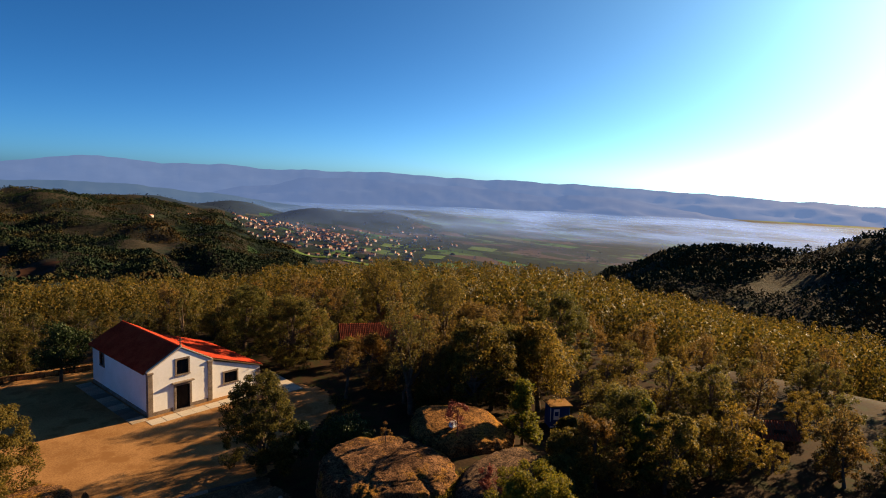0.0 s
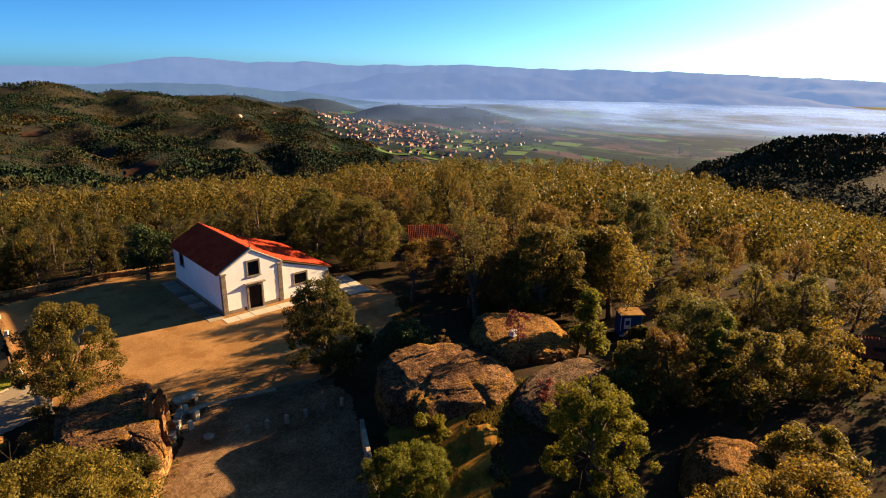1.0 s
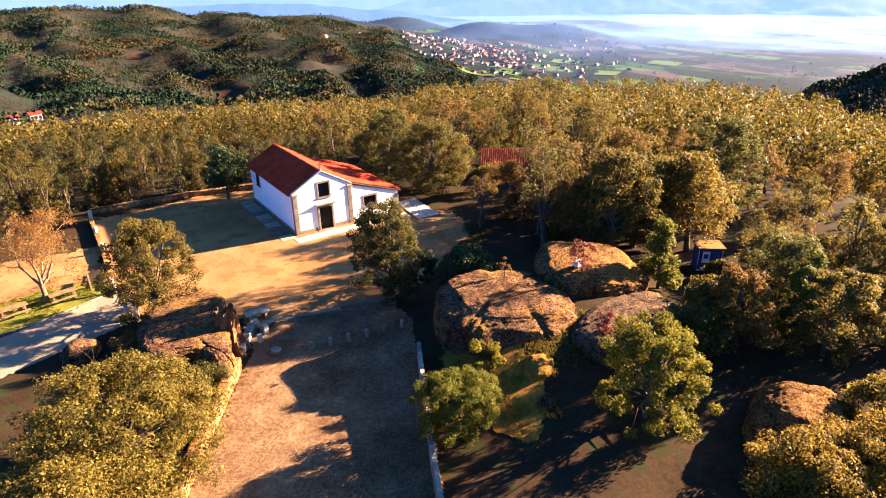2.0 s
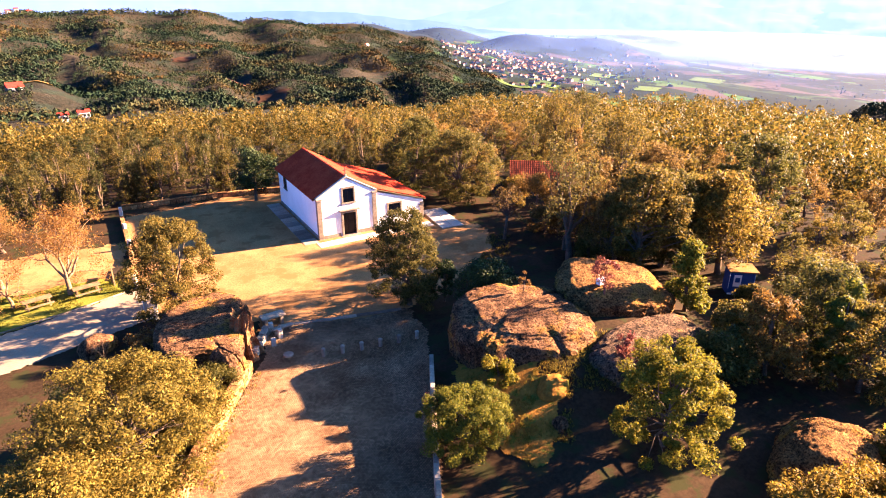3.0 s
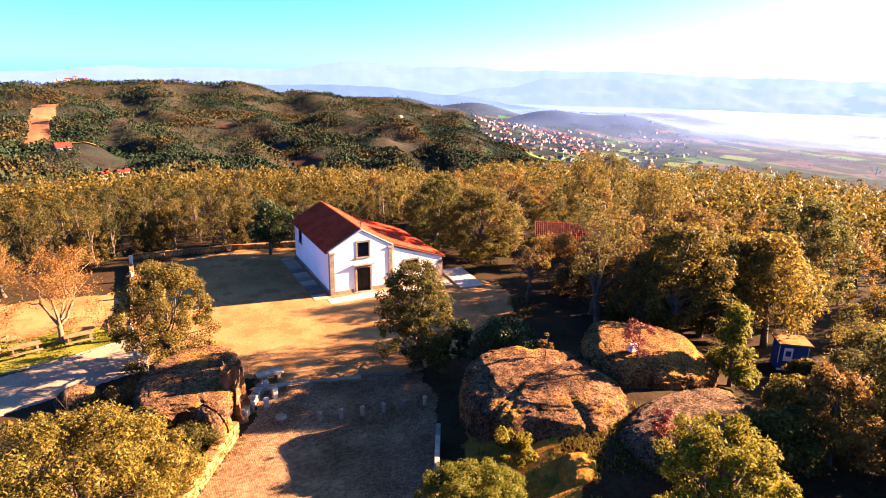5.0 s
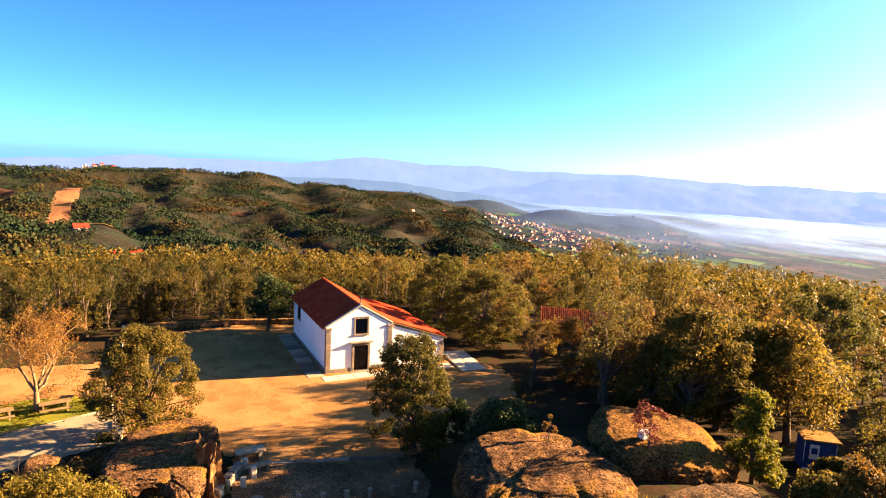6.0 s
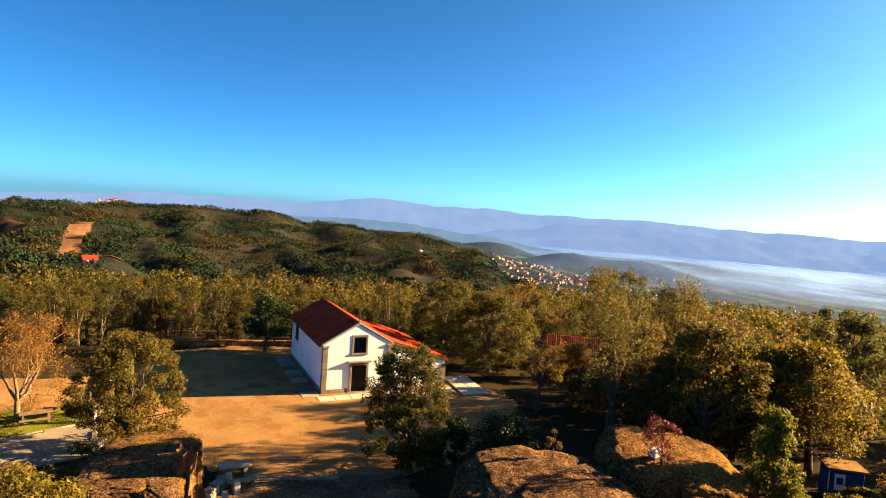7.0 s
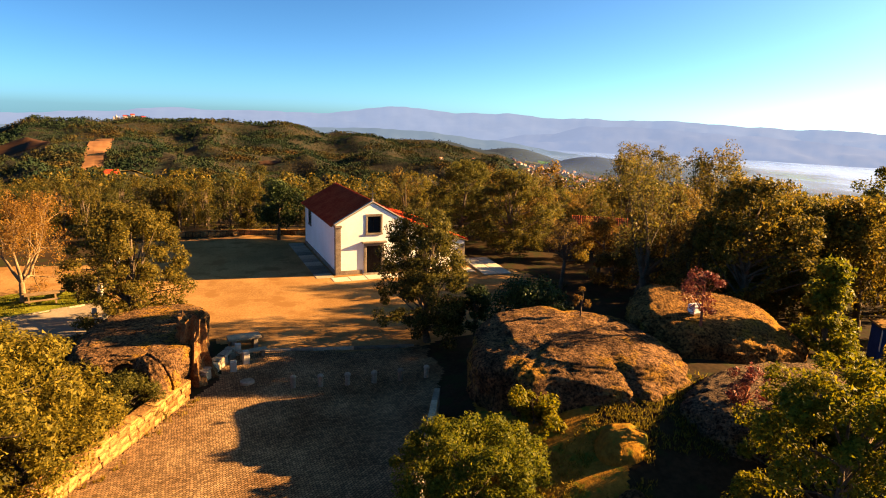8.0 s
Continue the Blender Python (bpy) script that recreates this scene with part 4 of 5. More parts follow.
for i in range(6):
    x, y = -6.9 + 6.3 * i / 5, -20.2 - 1.6 * i / 5
    m = pose(x, y, hz(x, y) + 0.05, 0, 0, i * 40)
    if i == 0:
        bol.matrix_basis = m
    else:
        copy_thing(bol, m)


def stone_table(x, y, turn):
    t = thing("stone_table", (x, y, hz(x, y)), "grey granite slab table beside the drive", "table", "stone seats", turn)
    part("tabletop", boxed(-0.9, -0.4, 0.68, 0.9, 0.4, 0.8, bevel=0.02), M_GRANITE, t)
    for s in (-0.6, 0.6):
        part("leg", boxed(s - 0.12, -0.3, -0.1, s + 0.12, 0.3, 0.68, bevel=0.02), M_GRANITE, t)
    return t


def stone_bench(x, y, turn):
    t = thing("stone_bench", (x, y, hz(x, y)), "grey granite slab bench beside the drive", "bench", "stone seats", turn)
    part("seat", boxed(-0.8, -0.2, 0.36, 0.8, 0.2, 0.46, bevel=0.02), M_GRANITE, t)
    for s in (-0.55, 0.55):
        part("leg", boxed(s - 0.1, -0.16, -0.1, s + 0.1, 0.16, 0.36, bevel=0.02), M_GRANITE, t)
    return t


stone_table(-8.6, -14.0, 5)
stone_bench(-8.5, -13.1, 5)
stone_bench(-8.3, -15.4, 8)
for x, y, h in ((-9.0, -14.9, 0.7), (-8.7, -16.2, 0.75), (-9.4, -17.0, 0.6)):
    p = part("stone_post", boxed(-0.16, -0.16, -0.2, 0.16, 0.16, h, bevel=0.03), M_SLAB)
    p.matrix_basis = pose(x, y, hz(x, y), 0, 0, 20 * x)
    tagged(p, "squat squared granite post at the drive's end", "post", "granite posts")
bm = bmesh.new()
bmesh.ops.create_cone(bm, cap_ends=True, segments=24, radius1=0.36, radius2=0.34, depth=0.14)
o = part("round_slab", bm, M_GRANITE)
o.matrix_basis = pose(-8.9, -18.8, hz(-8.9, -18.8) + 0.1)
tagged(o, "round pale millstone lying on the setts", "slab")
for x, y, h, s in ((-16.8, -2.6, 1.3, 0.14), (-16.6, -8.0, 1.3, 0.13), (-16.0, -8.8, 1.2, 0.13), (-16.6, 7.0, 1.0, 0.15), (-16.6, 12.0, 1.0, 0.15), (-16.6, 16.6, 1.4, 0.16)):
    p = part("gate_post", boxed(-s, -s, -0.2, s, s, h, bevel=0.03), M_SLAB)
    p.matrix_basis = pose(x, y, hz(x, y), 3 * math.sin(x * 9 + y), 3 * math.cos(y), 10 * y)
    tagged(p, "weathered pale granite post beside the lane", "post", "lane posts")


def picnic_table(x, y, turn):
    t = thing("picnic_table", (x, y, hz(x, y)), "weathered wooden picnic table on the lawn", "table", "picnic tables", turn)
    for k in range(4):
        part("top_plank", boxed(-1.0, -0.4 + 0.2 * k, 0.70, 1.0, -0.22 + 0.2 * k, 0.75, bevel=0.01), M_WOOD, t)
    for s in (-0.75, 0.75):
        part("seat_plank", boxed(-1.0, s - 0.14, 0.42, 1.0, s + 0.14, 0.47, bevel=0.01), M_WOOD, t)
        part("crossbeam", boxed(s - 0.05, -0.85, 0.36, s + 0.05, 0.85, 0.42), M_WOOD, t)
        for q in (-0.4, 0.4):
            part("leg", boxed(s - 0.05, q - 0.06, -0.05, s + 0.05, q + 0.06, 0.70), M_WOOD, t)
    return t


picnic_table(-20.4, -1.6, 12)
picnic_table(-23.8, -2.2, 14)
picnic_table(-18.0, 0.2, 80)


def notice_board(x, y, turn):
    t = thing("notice_board", (x, y, hz(x, y)), "dark wooden notice board on two posts", "sign", turn=turn)
    for s in (-0.6, 0.6):
        part("post", boxed(s - 0.06, -0.06, -0.2, s + 0.06, 0.06, 1.7), M_WOOD, t)
    part("board", boxed(-0.54, -0.03, 0.8, 0.54, 0.03, 1.6), M_DARKWOOD, t)
    return t


notice_board(-17.8, -0.9, 15)


def kiosk(x, y, turn):
    """A small blue hut with a hatch, a white poster and a tin roof."""
    t = thing("kiosk", (x, y, hz(x, y)), "small blue painted kiosk with a white poster under the trees", "kiosk", turn=turn)
    part("body", boxed(-1.3, -1.0, 0.0, 1.3, 1.0, 2.3, bevel=0.03), M_BLUE, t)
    part("roof", boxed(-1.55, -1.3, 2.3, 1.55, 1.25, 2.42, bevel=0.03), M_RUST, t, "ochre rusted tin roof")
    part("base_rail", boxed(-1.32, -1.04, 0.1, 1.32, -1.0, 0.25), M_WHITE, t, "white base rail")
    po = part("poster", boxed(-0.9, -1.03, 0.9, -0.1, -1.0, 2.0), M_WHITE, t, "white poster with a blue emblem")
    part("emblem", boxed(-0.75, -1.04, 1.3, -0.25, -1.03, 1.75), M_BLUE, po)
    fl = part("shutter", boxed(-1.0, -0.04, 0.0, 0.0, 0.0, 1.2), M_WHITE, t, "open pale hatch shutter")
    fl.matrix_basis = pose(-1.32, -0.9, 1.0, 0, 0, 70)
    return t


kiosk(25.0, -28.6, -38).scale = (0.72, 0.72, 0.9)


def house(x, y, z, turn, w, l, h, rise, label, name="house", mat=None):
    t = thing(name, (x, y, z), label, "house", turn=turn)
    bm = bmesh.new()
    prism(bm, [(-w, -0.6), (w, -0.6), (w, h), (0, h + rise), (-w, h)], -l, -l + 0.3)
    prism(bm, [(-w, -0.6), (w, -0.6), (w, h), (0, h + rise), (-w, h)], l - 0.3, l)
    box(bm, -w, -l + 0.3, -0.6, -w + 0.3, l - 0.3, h)
    box(bm, w - 0.3, -l + 0.3, -0.6, w, l - 0.3, h)
    bmesh.ops.recalc_face_normals(bm, faces=bm.faces)
    part("wall", bm, mat or M_BOULDER, t)
    for s in (-1, 1):
        slope = tiled(t, "roof_slope", (0, 0, h + rise + 0.05), (s * (w + 0.4), 0, h - 0.25), -l - 0.2, l + 0.2)
        slope.data.materials[0] = M_OLDTILE
        part("door" if s > 0 else "window", boxed(s * w - 0.02, -0.5, 0 if s > 0 else 1.0, s * w + 0.02, 0.5, 2.0), M_DARKWOOD, t)
    return t


house(31.0, 3.6, hz(31, 3.6) - 0.3, -125, 2.7, 4.0, 2.0, 1.4, "low outbuilding with a red tile roof among oaks")
o = house(36.0, -2.4, hz(36, -2.4) + 0.2, 10, 1.6, 2.0, 3.4, 0.5, "small pale-roofed hut among the oaks", "hut")
house(33.5, -45, hz(33.5, -45), 35, 1.0, 1.3, 1.5, 0.8, "small sunlit shed among the trees", "shed")


def far_house(a, d, w, l, h, label, name="far_house"):
    x, y = OX + d * math.sin(radians(a)), OY + d * math.cos(radians(a))
    t = thing(name, (x, y, hz(x, y)), label, "house", "houses on the far slope", -a + 12)
    bm = bmesh.new()
    prism(bm, [(-l, -1), (l, -1), (l, h), (-l, h)], -w, w)
    part("wall", bm, M_FARWALL, t)
    bm = bmesh.new()
    prism(bm, [(-w - 0.5, h), (w + 0.5, h), (0, h + w * 0.85)], -l - 0.5, l + 0.5)
    bmesh.ops.rotate(bm, cent=(0, 0, 0), matrix=Matrix.Rotation(radians(90), 3, "Z"), verts=bm.verts)
    part("roof", bm, M_REDROOF, t, "bright red roof")
    for k in range(3):
        part("window", boxed(-l + (k + 0.5) * 2 * l / 3 - 0.6, -w - 0.05, h * 0.35, -l + (k + 0.5) * 2 * l / 3 + 0.6, -w + 0.05, h * 0.75), M_GLASS, t)
    return t


far_house(-5.0, 478, 3.4, 4.4, 2.4, "white house with a bright red roof in the woods")
far_house(-0.9, 352, 1.5, 2.6, 3.4, "low pale house half hidden by trees")
far_house(-2.4, 340, 1.4, 2.0, 3.2, "low pale house half hidden by trees")


def hilltop_tower(a, d):
    x, y = OX + d * math.sin(radians(a)), OY + d * math.cos(radians(a))
    t = thing("hilltop_church", (x, y, hz(x, y)), "white church with a dome on the far hilltop", "church", turn=-a)
    part("nave", boxed(-9, -7, -2, 9, 7, 12, bevel=0.3), M_FARWALL, t)
    bm = bmesh.new()
    bmesh.ops.create_uvsphere(bm, u_segments=12, v_segments=8, radius=6.5)
    bmesh.ops.translate(bm, vec=(0, 0, 14), verts=bm.verts)
    part("dome", bm, M_FARWALL, t, smooth=True)
    part("spire", boxed(-0.9, -0.9, 19, 0.9, 0.9, 26, bevel=0.3), M_FARWALL, t)
    for s in (-1, 1):
        part("belfry", boxed(s * 11 - 2, -8, -2, s * 11 + 2, -4, 17, bevel=0.4), M_FARWALL, t)
    return t


hilltop_tower(-4.6, 1400).scale = (0.45, 0.45, 0.5)
for a, w in ((-3.9, 5), (-3.4, 3.4), (-2.6, 4)):
    far_house(a, 1400, 2.6, w, 4, "white building on the far hilltop")

# ---- trees ----


def tube(verts, faces, p, q, r0, r1, sides=6):
    p, q = Vector(p), Vector(q)
    d = (q - p).normalized()
    s = d.orthogonal().normalized()
    t = d.cross(s)
    k = len(verts)
    for c, r in ((p, r0), (q, r1)):
        for i in range(sides):
            a = 2 * math.pi * i / sides
            verts.append(c + (s * math.cos(a) + t * math.sin(a)) * r)
    for i in range(sides):
        j = (i + 1) % sides
        faces.append((k + i, k + j, k + sides + j, k + sides + i))
    faces.append(tuple(k + sides + i for i in range(sides)))


def leaves(g, centres, radii, per, size, up=0.4):
    """Leaf sprays scattered over and through uneven clumps."""
    per = int(per * 1.6)
    C = np.repeat(np.array(centres, float), per, 0)
    Rr = np.repeat(np.array(radii, float), per, 0)
    n = len(C)
    d = g.normal(size=(n, 3))
    d /= np.linalg.norm(d, axis=1, keepdims=True)
    rad = Rr * (0.35 + 0.75 * g.random((n, 1)) ** 0.6)
    P = C + d * rad * np.array([1, 1, 0.8])
    nr = d + g.normal(size=(n, 3)) * 0.7 + np.array([0, 0, up])
    nr /= np.linalg.norm(nr, axis=1, keepdims=True)
    s = np.cross(nr, g.normal(size=(n, 3)))
    s /= np.linalg.norm(s, axis=1, keepdims=True)
    t = np.cross(nr, s)
    a = size * (0.45 + 0.8 * g.random((n, 1)))
    b = a * (0.4 + 0.35 * g.random((n, 1)))
    V = np.stack([P - s * a - t * b * 0.5, P + s * a - t * b * 0.7, P + s * a * 0.2 + t * b], 1).reshape(-1, 3)
    return V, np.arange(3 * n).reshape(n, 3)


def fast_mesh(name, V, F, mat, parent=None):
    me = bpy.data.meshes.new(name)
    V, F = np.asarray(V, float), np.asarray(F)
    n, k = len(V), F.shape[1]
    me.vertices.add(n)
    me.vertices.foreach_set("co", V.ravel())
    me.loops.add(F.size)
    me.loops.foreach_set("vertex_index", F.ravel())
    me.polygons.add(len(F))
    me.polygons.foreach_set("loop_start", np.arange(0, F.size, k))
    me.update(calc_edges=True)
    me.materials.append(mat)
    ob = new(name, me)
    ob.parent = parent
    return ob


def dome(u):
    return math.sin(math.pi * min(1, 0.22 + 0.72 * u)) ** 0.6


def spire(u):
    return 0.25 + 0.75 * math.sin(math.pi * min(1, 0.30 + 0.68 * u)) ** 0.9


def cone(u):
    return 1.02 - 0.9 * u


def build_tree(name, label, category, seed, tall, wide, bole, mat_leaf, mat_bark, clumps=26, per=120, leaf=0.2,
               shape=dome, limbs=7, group="", low=0.6, fat=1.0, twigs=0):
    """A tapered trunk with forking limbs, and a crown of leaf sprays on uneven clumps."""
    g = np.random.default_rng(seed)
    base = thing(name, (0, 0, 0), label, category, group)
    verts, faces = [], []
    lean = g.normal(size=2) * 0.05 * tall
    r0 = 0.03 * tall
    top = Vector((lean[0], lean[1], tall * 0.8))
    mid = Vector((lean[0] * 0.4 + g.normal() * 0.1, lean[1] * 0.4 + g.normal() * 0.1, bole))
    tube(verts, faces, (0, 0, -0.4), mid, r0 * 1.15, r0 * 0.75, 8)
    tube(verts, faces, mid, top, r0 * 0.75, r0 * 0.15, 7)
    z0 = bole * low
    cs, rs = [], []
    lop = g.random(8) * 0.5 + 0.65
    for i in range(clumps):
        a, u = g.random() * 2 * math.pi, g.random()
        u = u ** 0.85
        z = z0 + (tall - z0) * (0.05 + 0.9 * u)
        rr = wide * shape(u) * (0.30 + 0.66 * math.sqrt(g.random())) * lop[int(a / (2 * math.pi) * 8) % 8]
        c = Vector((lean[0] * u + rr * math.cos(a), lean[1] * u + rr * math.sin(a), z))
        cs.append(c)
        rs.append([wide * (0.17 + 0.17 * g.random()) * fat])
        if i < limbs * 2:
            p = mid.lerp(top, 0.75 * u * g.random())
            k = p.lerp(c, 0.35 + 0.3 * g.random()) + Vector((g.normal() * 0.07 * wide, g.normal() * 0.07 * wide, 0.07 * tall * (g.random() - 0.2)))
            tube(verts, faces, p, k, r0 * 0.36, r0 * 0.2, 5)
            tube(verts, faces, k, c, r0 * 0.2, r0 * 0.05, 5)
            for _ in range(twigs):
                q = k.lerp(c, 0.3 + 0.7 * g.random())
                e = q + Vector(g.normal(size=3)) * min(wide, 4.0) * 0.2 + Vector((0, 0, min(wide, 4.0) * 0.1))
                tube(verts, faces, q, e, r0 * 0.09, r0 * 0.025, 3)
                for _ in range(2):
                    tube(verts, faces, q.lerp(e, 0.5), e + Vector(g.normal(size=3)) * min(wide, 4.0) * 0.12, r0 * 0.045, r0 * 0.015, 3)
    mesh("trunk", verts, faces, mat_bark, base, True)
    if per:
        V, F = leaves(g, cs, rs, per, leaf)
        fast_mesh("crown", V, F, mat_leaf, base)
    return base


def build_crooked(name, label, category, seed, tall, wide, bole, mat_leaf, mat_bark, per=14, leaf=0.10, forks=(4, 3, 3, 2), group="", puff=0.36):
    """An old open-crowned tree: crooked limbs that fork again and again, thin leaves at their ends."""
    g = np.random.default_rng(seed)
    base = thing(name, (0, 0, 0), label, category, group)
    verts, faces, tips = [], [], []
    r0 = 0.022 * tall + 0.03
    reach = [0.36, 0.27, 0.22, 0.17, 0.13]

    def grow(p, d, r, level):
        sides = max(3, 6 - level)
        long = reach[level] * (0.75 + 0.5 * g.random())
        for _ in range(2 if level > 2 else 3):
            d = (d + Vector(g.normal(size=3)) * 0.30 + Vector((0, 0, 0.07))).normalized()
            q = p + Vector((d.x * wide * 1.15, d.y * wide * 1.15, d.z * (tall - bole) * 1.3)) * long / (2 if level > 2 else 3)
            tube(verts, faces, p, q, r, r * 0.86, sides)
            p, r = q, r * 0.86
            if level > 1:
                tips.append(p + Vector(g.normal(size=3)) * 0.12)
        if level == len(forks):
            tips.append(p)
            return
        for k in range(forks[level]):
            a = 2 * math.pi * (k + g.random() * 0.8) / forks[level]
            s = d.orthogonal().normalized()
            t = d.cross(s)
            out = (d * (0.75 + 0.5 * g.random()) + (s * math.cos(a) + t * math.sin(a)) * (0.55 + 0.5 * g.random())).normalized()
            grow(p, out, r * (0.55 + 0.2 * g.random()), level + 1)

    lean = Vector((g.normal() * 0.12, g.normal() * 0.12, 1)).normalized()
    foot = Vector((0, 0, -0.4))
    knee = Vector((g.normal() * 0.15, g.normal() * 0.15, bole * 0.5))
    tube(verts, faces, foot, knee, r0 * 1.2, r0 * 0.95, 8)
    tube(verts, faces, knee, lean * bole, r0 * 0.95, r0 * 0.85, 8)
    for k in range(forks[0]):
        a = 2 * math.pi * (k + g.random() * 0.7) / forks[0]
        rise = 0.5 + 0.9 * g.random()
        grow(lean * bole, Vector((math.cos(a), math.sin(a), rise)).normalized(), r0 * (0.5 + 0.2 * g.random()), 1)
    mesh("trunk", verts, faces, mat_bark, base, True)
    V, F = leaves(g, tips, [[puff * (0.6 + 0.8 * g.random())] for _ in tips], per, leaf)
    fast_mesh("crown", V, F, mat_leaf, base)
    return base


rng = np.random.default_rng(5)
used = set()


def place(src, x, y, s=1.0, turn=None, z=None, tall=1.0):
    """Stands a tree there: the first time the built one itself, then copies of it."""
    t = rng.random() * 360 if turn is None else turn
    zz = hz(x, y) if z is None else z
    m = pose(x, y, zz, 0, 0, t) @ Matrix.Diagonal((s, s, s * tall, 1))
    if src.name in used:
        return copy_thing(src, m)
    used.add(src.name)
    src.matrix_basis = m
    return src


# single trees round the forecourt
def lone(name, label, cat, seed, x, y, tall, wide, bole, mat, bark=None, z=None, **kw):
    return place(build_tree(name, label, cat, seed, tall, wide, bole, mat, bark or M_BARK, **kw), x, y, 1.0, 0, z)


def crooked(name, label, seed, x, y, tall, wide, bole, mat, bark=None, **kw):
    return place(build_crooked(name, label, "tree", seed, tall, wide, bole, mat, bark or M_BARK, **kw), x, y, 1.0, 0)


lone("oak_tree", "dense evergreen oak with olive crown on the forecourt", "tree", 21, -14.4, -8.8, 7.8, 3.5, 1.3, M_HOLM, clumps=170, per=140, leaf=0.095, low=0.3, fat=0.55, limbs=14)
lone("oak_tree", "young evergreen oak standing before the chapel", "tree", 22, 1.7, -16.4, 8.3, 3.1, 0.9, M_HOLM, clumps=180, per=140, leaf=0.09, low=0.15, fat=0.55, limbs=14)
lone("shrub", "dense dark green cypress shrub beside the oak", "shrub", 23, 4.0, -17.6, 3.4, 1.2, 0.4, M_DEEP, clumps=30, per=110, leaf=0.10, low=0.3)
lone("oak_tree", "spreading golden-leaved oak below the stone wall", "tree", 24, -19.2, -26.4, 5.9, 5.8, 1.6, M_BRIGHTOAK, M_BARK, clumps=320, per=125, leaf=0.085, low=0.4, twigs=1, limbs=20, fat=0.36)
lone("oak_tree", "low golden-leaved oak at the foot of the slope", "tree", 25, -21.5, -31.5, 5.2, 4.0, 1.2, M_BRIGHTOAK, M_PALEBARK, clumps=90, per=280, leaf=0.085, low=0.3, twigs=1, fat=0.8)
lone("bush", "bright green rounded bush at the drive's edge", "bush", 26, -3.7, -33.1, 3.3, 2.9, 0.5, M_BRIGHT, clumps=170, per=150, leaf=0.06, low=0.2, fat=0.42)
lone("young_tree", "bright green young tree below the boulders", "tree", 27, 4.7, -38.6, 5.6, 3.7, 0.8, M_BRIGHT, clumps=130, per=170, leaf=0.08, low=0.05, fat=0.4, limbs=14)
lone("young_conifer", "small pointed bright green conifer behind the boulder", "tree", 28, 16.6, -30.2, 5.6, 1.7, 0.6, M_BRIGHT, clumps=50, per=120, leaf=0.13, shape=cone, low=0.3)
lone("bush", "olive bush at the boulder's foot", "bush", 29, 16.0, -34.6, 3.2, 1.9, 0.5, M_OAK, clumps=30, per=150, leaf=0.12, low=0.2)
lone("young_tree", "leafy tree catching bright sun on one side", "tree", 30, 19.2, -37.6, 6.6, 2.6, 1.0, M_OAK, clumps=90, per=130, leaf=0.10, low=0.3)
lone("young_tree", "narrow bright green young tree", "tree", 31, 18.2, -39.6, 6.8, 1.4, 1.0, M_BRIGHT, clumps=24, per=150, leaf=0.13, low=0.3)
lone("oak_tree", "low olive oak at the edge of the wood", "tree", 32, 24.4, -42.6, 4.2, 2.6, 1.0, M_OAK, clumps=55, per=130, leaf=0.11, low=0.3)
lone("bush", "bright yellow-green bush beside the mossy boulder", "bush", 33, 6.6, -46.0, 3.0, 2.8, 0.4, M_BRIGHTOAK, clumps=60, per=200, leaf=0.09, low=0.2, fat=0.8)
lone("bush", "bright yellow-green bush beside the mossy boulder", "bush", 133, 10.8, -47.8, 3.2, 2.8, 0.4, M_BRIGHTOAK, clumps=60, per=180, leaf=0.09, low=0.2, fat=0.8)
lone("bush", "yellow-green bush beside the mossy boulder", "bush", 34, 14.6, -46.6, 3.0, 2.2, 0.5, M_BRIGHTOAK, clumps=44, per=160, leaf=0.13, low=0.2)
lone("bush", "low dark scrub before the boulders", "bush", 35, 0.2, -30.4, 1.4, 1.2, 0.2, M_BRIGHT, clumps=24, per=120, leaf=0.09, low=0.2)
lone("bush", "reddish leafless shrub growing on the boulder", "bush", 36, 9.7, -28.9, 2.4, 1.1, 0.4, M_RED, M_RUSSETBARK, z=4.75, clumps=18, per=60, leaf=0.07, low=0.5, twigs=3, limbs=9)
lone("bush", "reddish shrub in the cleft between boulders", "bush", 37, 6.4, -34.2, 1.9, 0.9, 0.4, M_RED, M_RUSSETBARK, z=3.3, clumps=18, per=60, leaf=0.07, low=0.5, twigs=3, limbs=9)
lone("sapling", "small withered branch in the boulder's cleft", "sapling", 38, 5.6, -25.6, 1.3, 0.5, 0.5, M_RUSSET, z=4.35, clumps=8, per=40, leaf=0.06, twigs=2, limbs=4)
crooked("bare_tree", "russet half-bare tree with pale branches on the lawn", 39, -21.6, -1.0, 7.6, 5.4, 1.4, M_RUSSET, M_PALEBARK, per=12, leaf=0.075, forks=(6, 3, 3, 3), puff=0.45)
crooked("bare_tree", "russet half-bare tree with pale branches behind the lawn", 40, -26.5, 3.0, 8.0, 5.4, 1.4, M_RUSSET, M_PALEBARK, per=12, leaf=0.075, forks=(6, 3, 3, 3), puff=0.45)
crooked("bare_tree", "low leafless fruit tree beside the lane", 41, -25.5, -1.5, 4.6, 2.6, 1.1, M_RUSSET, M_PALEBARK, per=4, leaf=0.07, forks=(4, 3, 3, 2))
lone("round_tree", "dark round-headed tree behind the forecourt", "tree", 42, -2.4, 15.6, 6.2, 2.9, 1.6, M_DEEP, clumps=50, per=150, leaf=0.13, low=0.85)
lone("oak_tree", "broad golden oak beside the chapel annex", "tree", 43, 18.6, 3.6, 8.6, 4.5, 1.6, M_OAK, clumps=190, per=100, leaf=0.11, low=0.25, fat=0.5, twigs=1, limbs=16)
lone("oak_tree", "broad golden oak behind the chapel annex", "tree", 44, 16.4, 11.0, 8.8, 4.8, 1.6, M_OAK, clumps=170, per=100, leaf=0.12, low=0.2, fat=0.5)
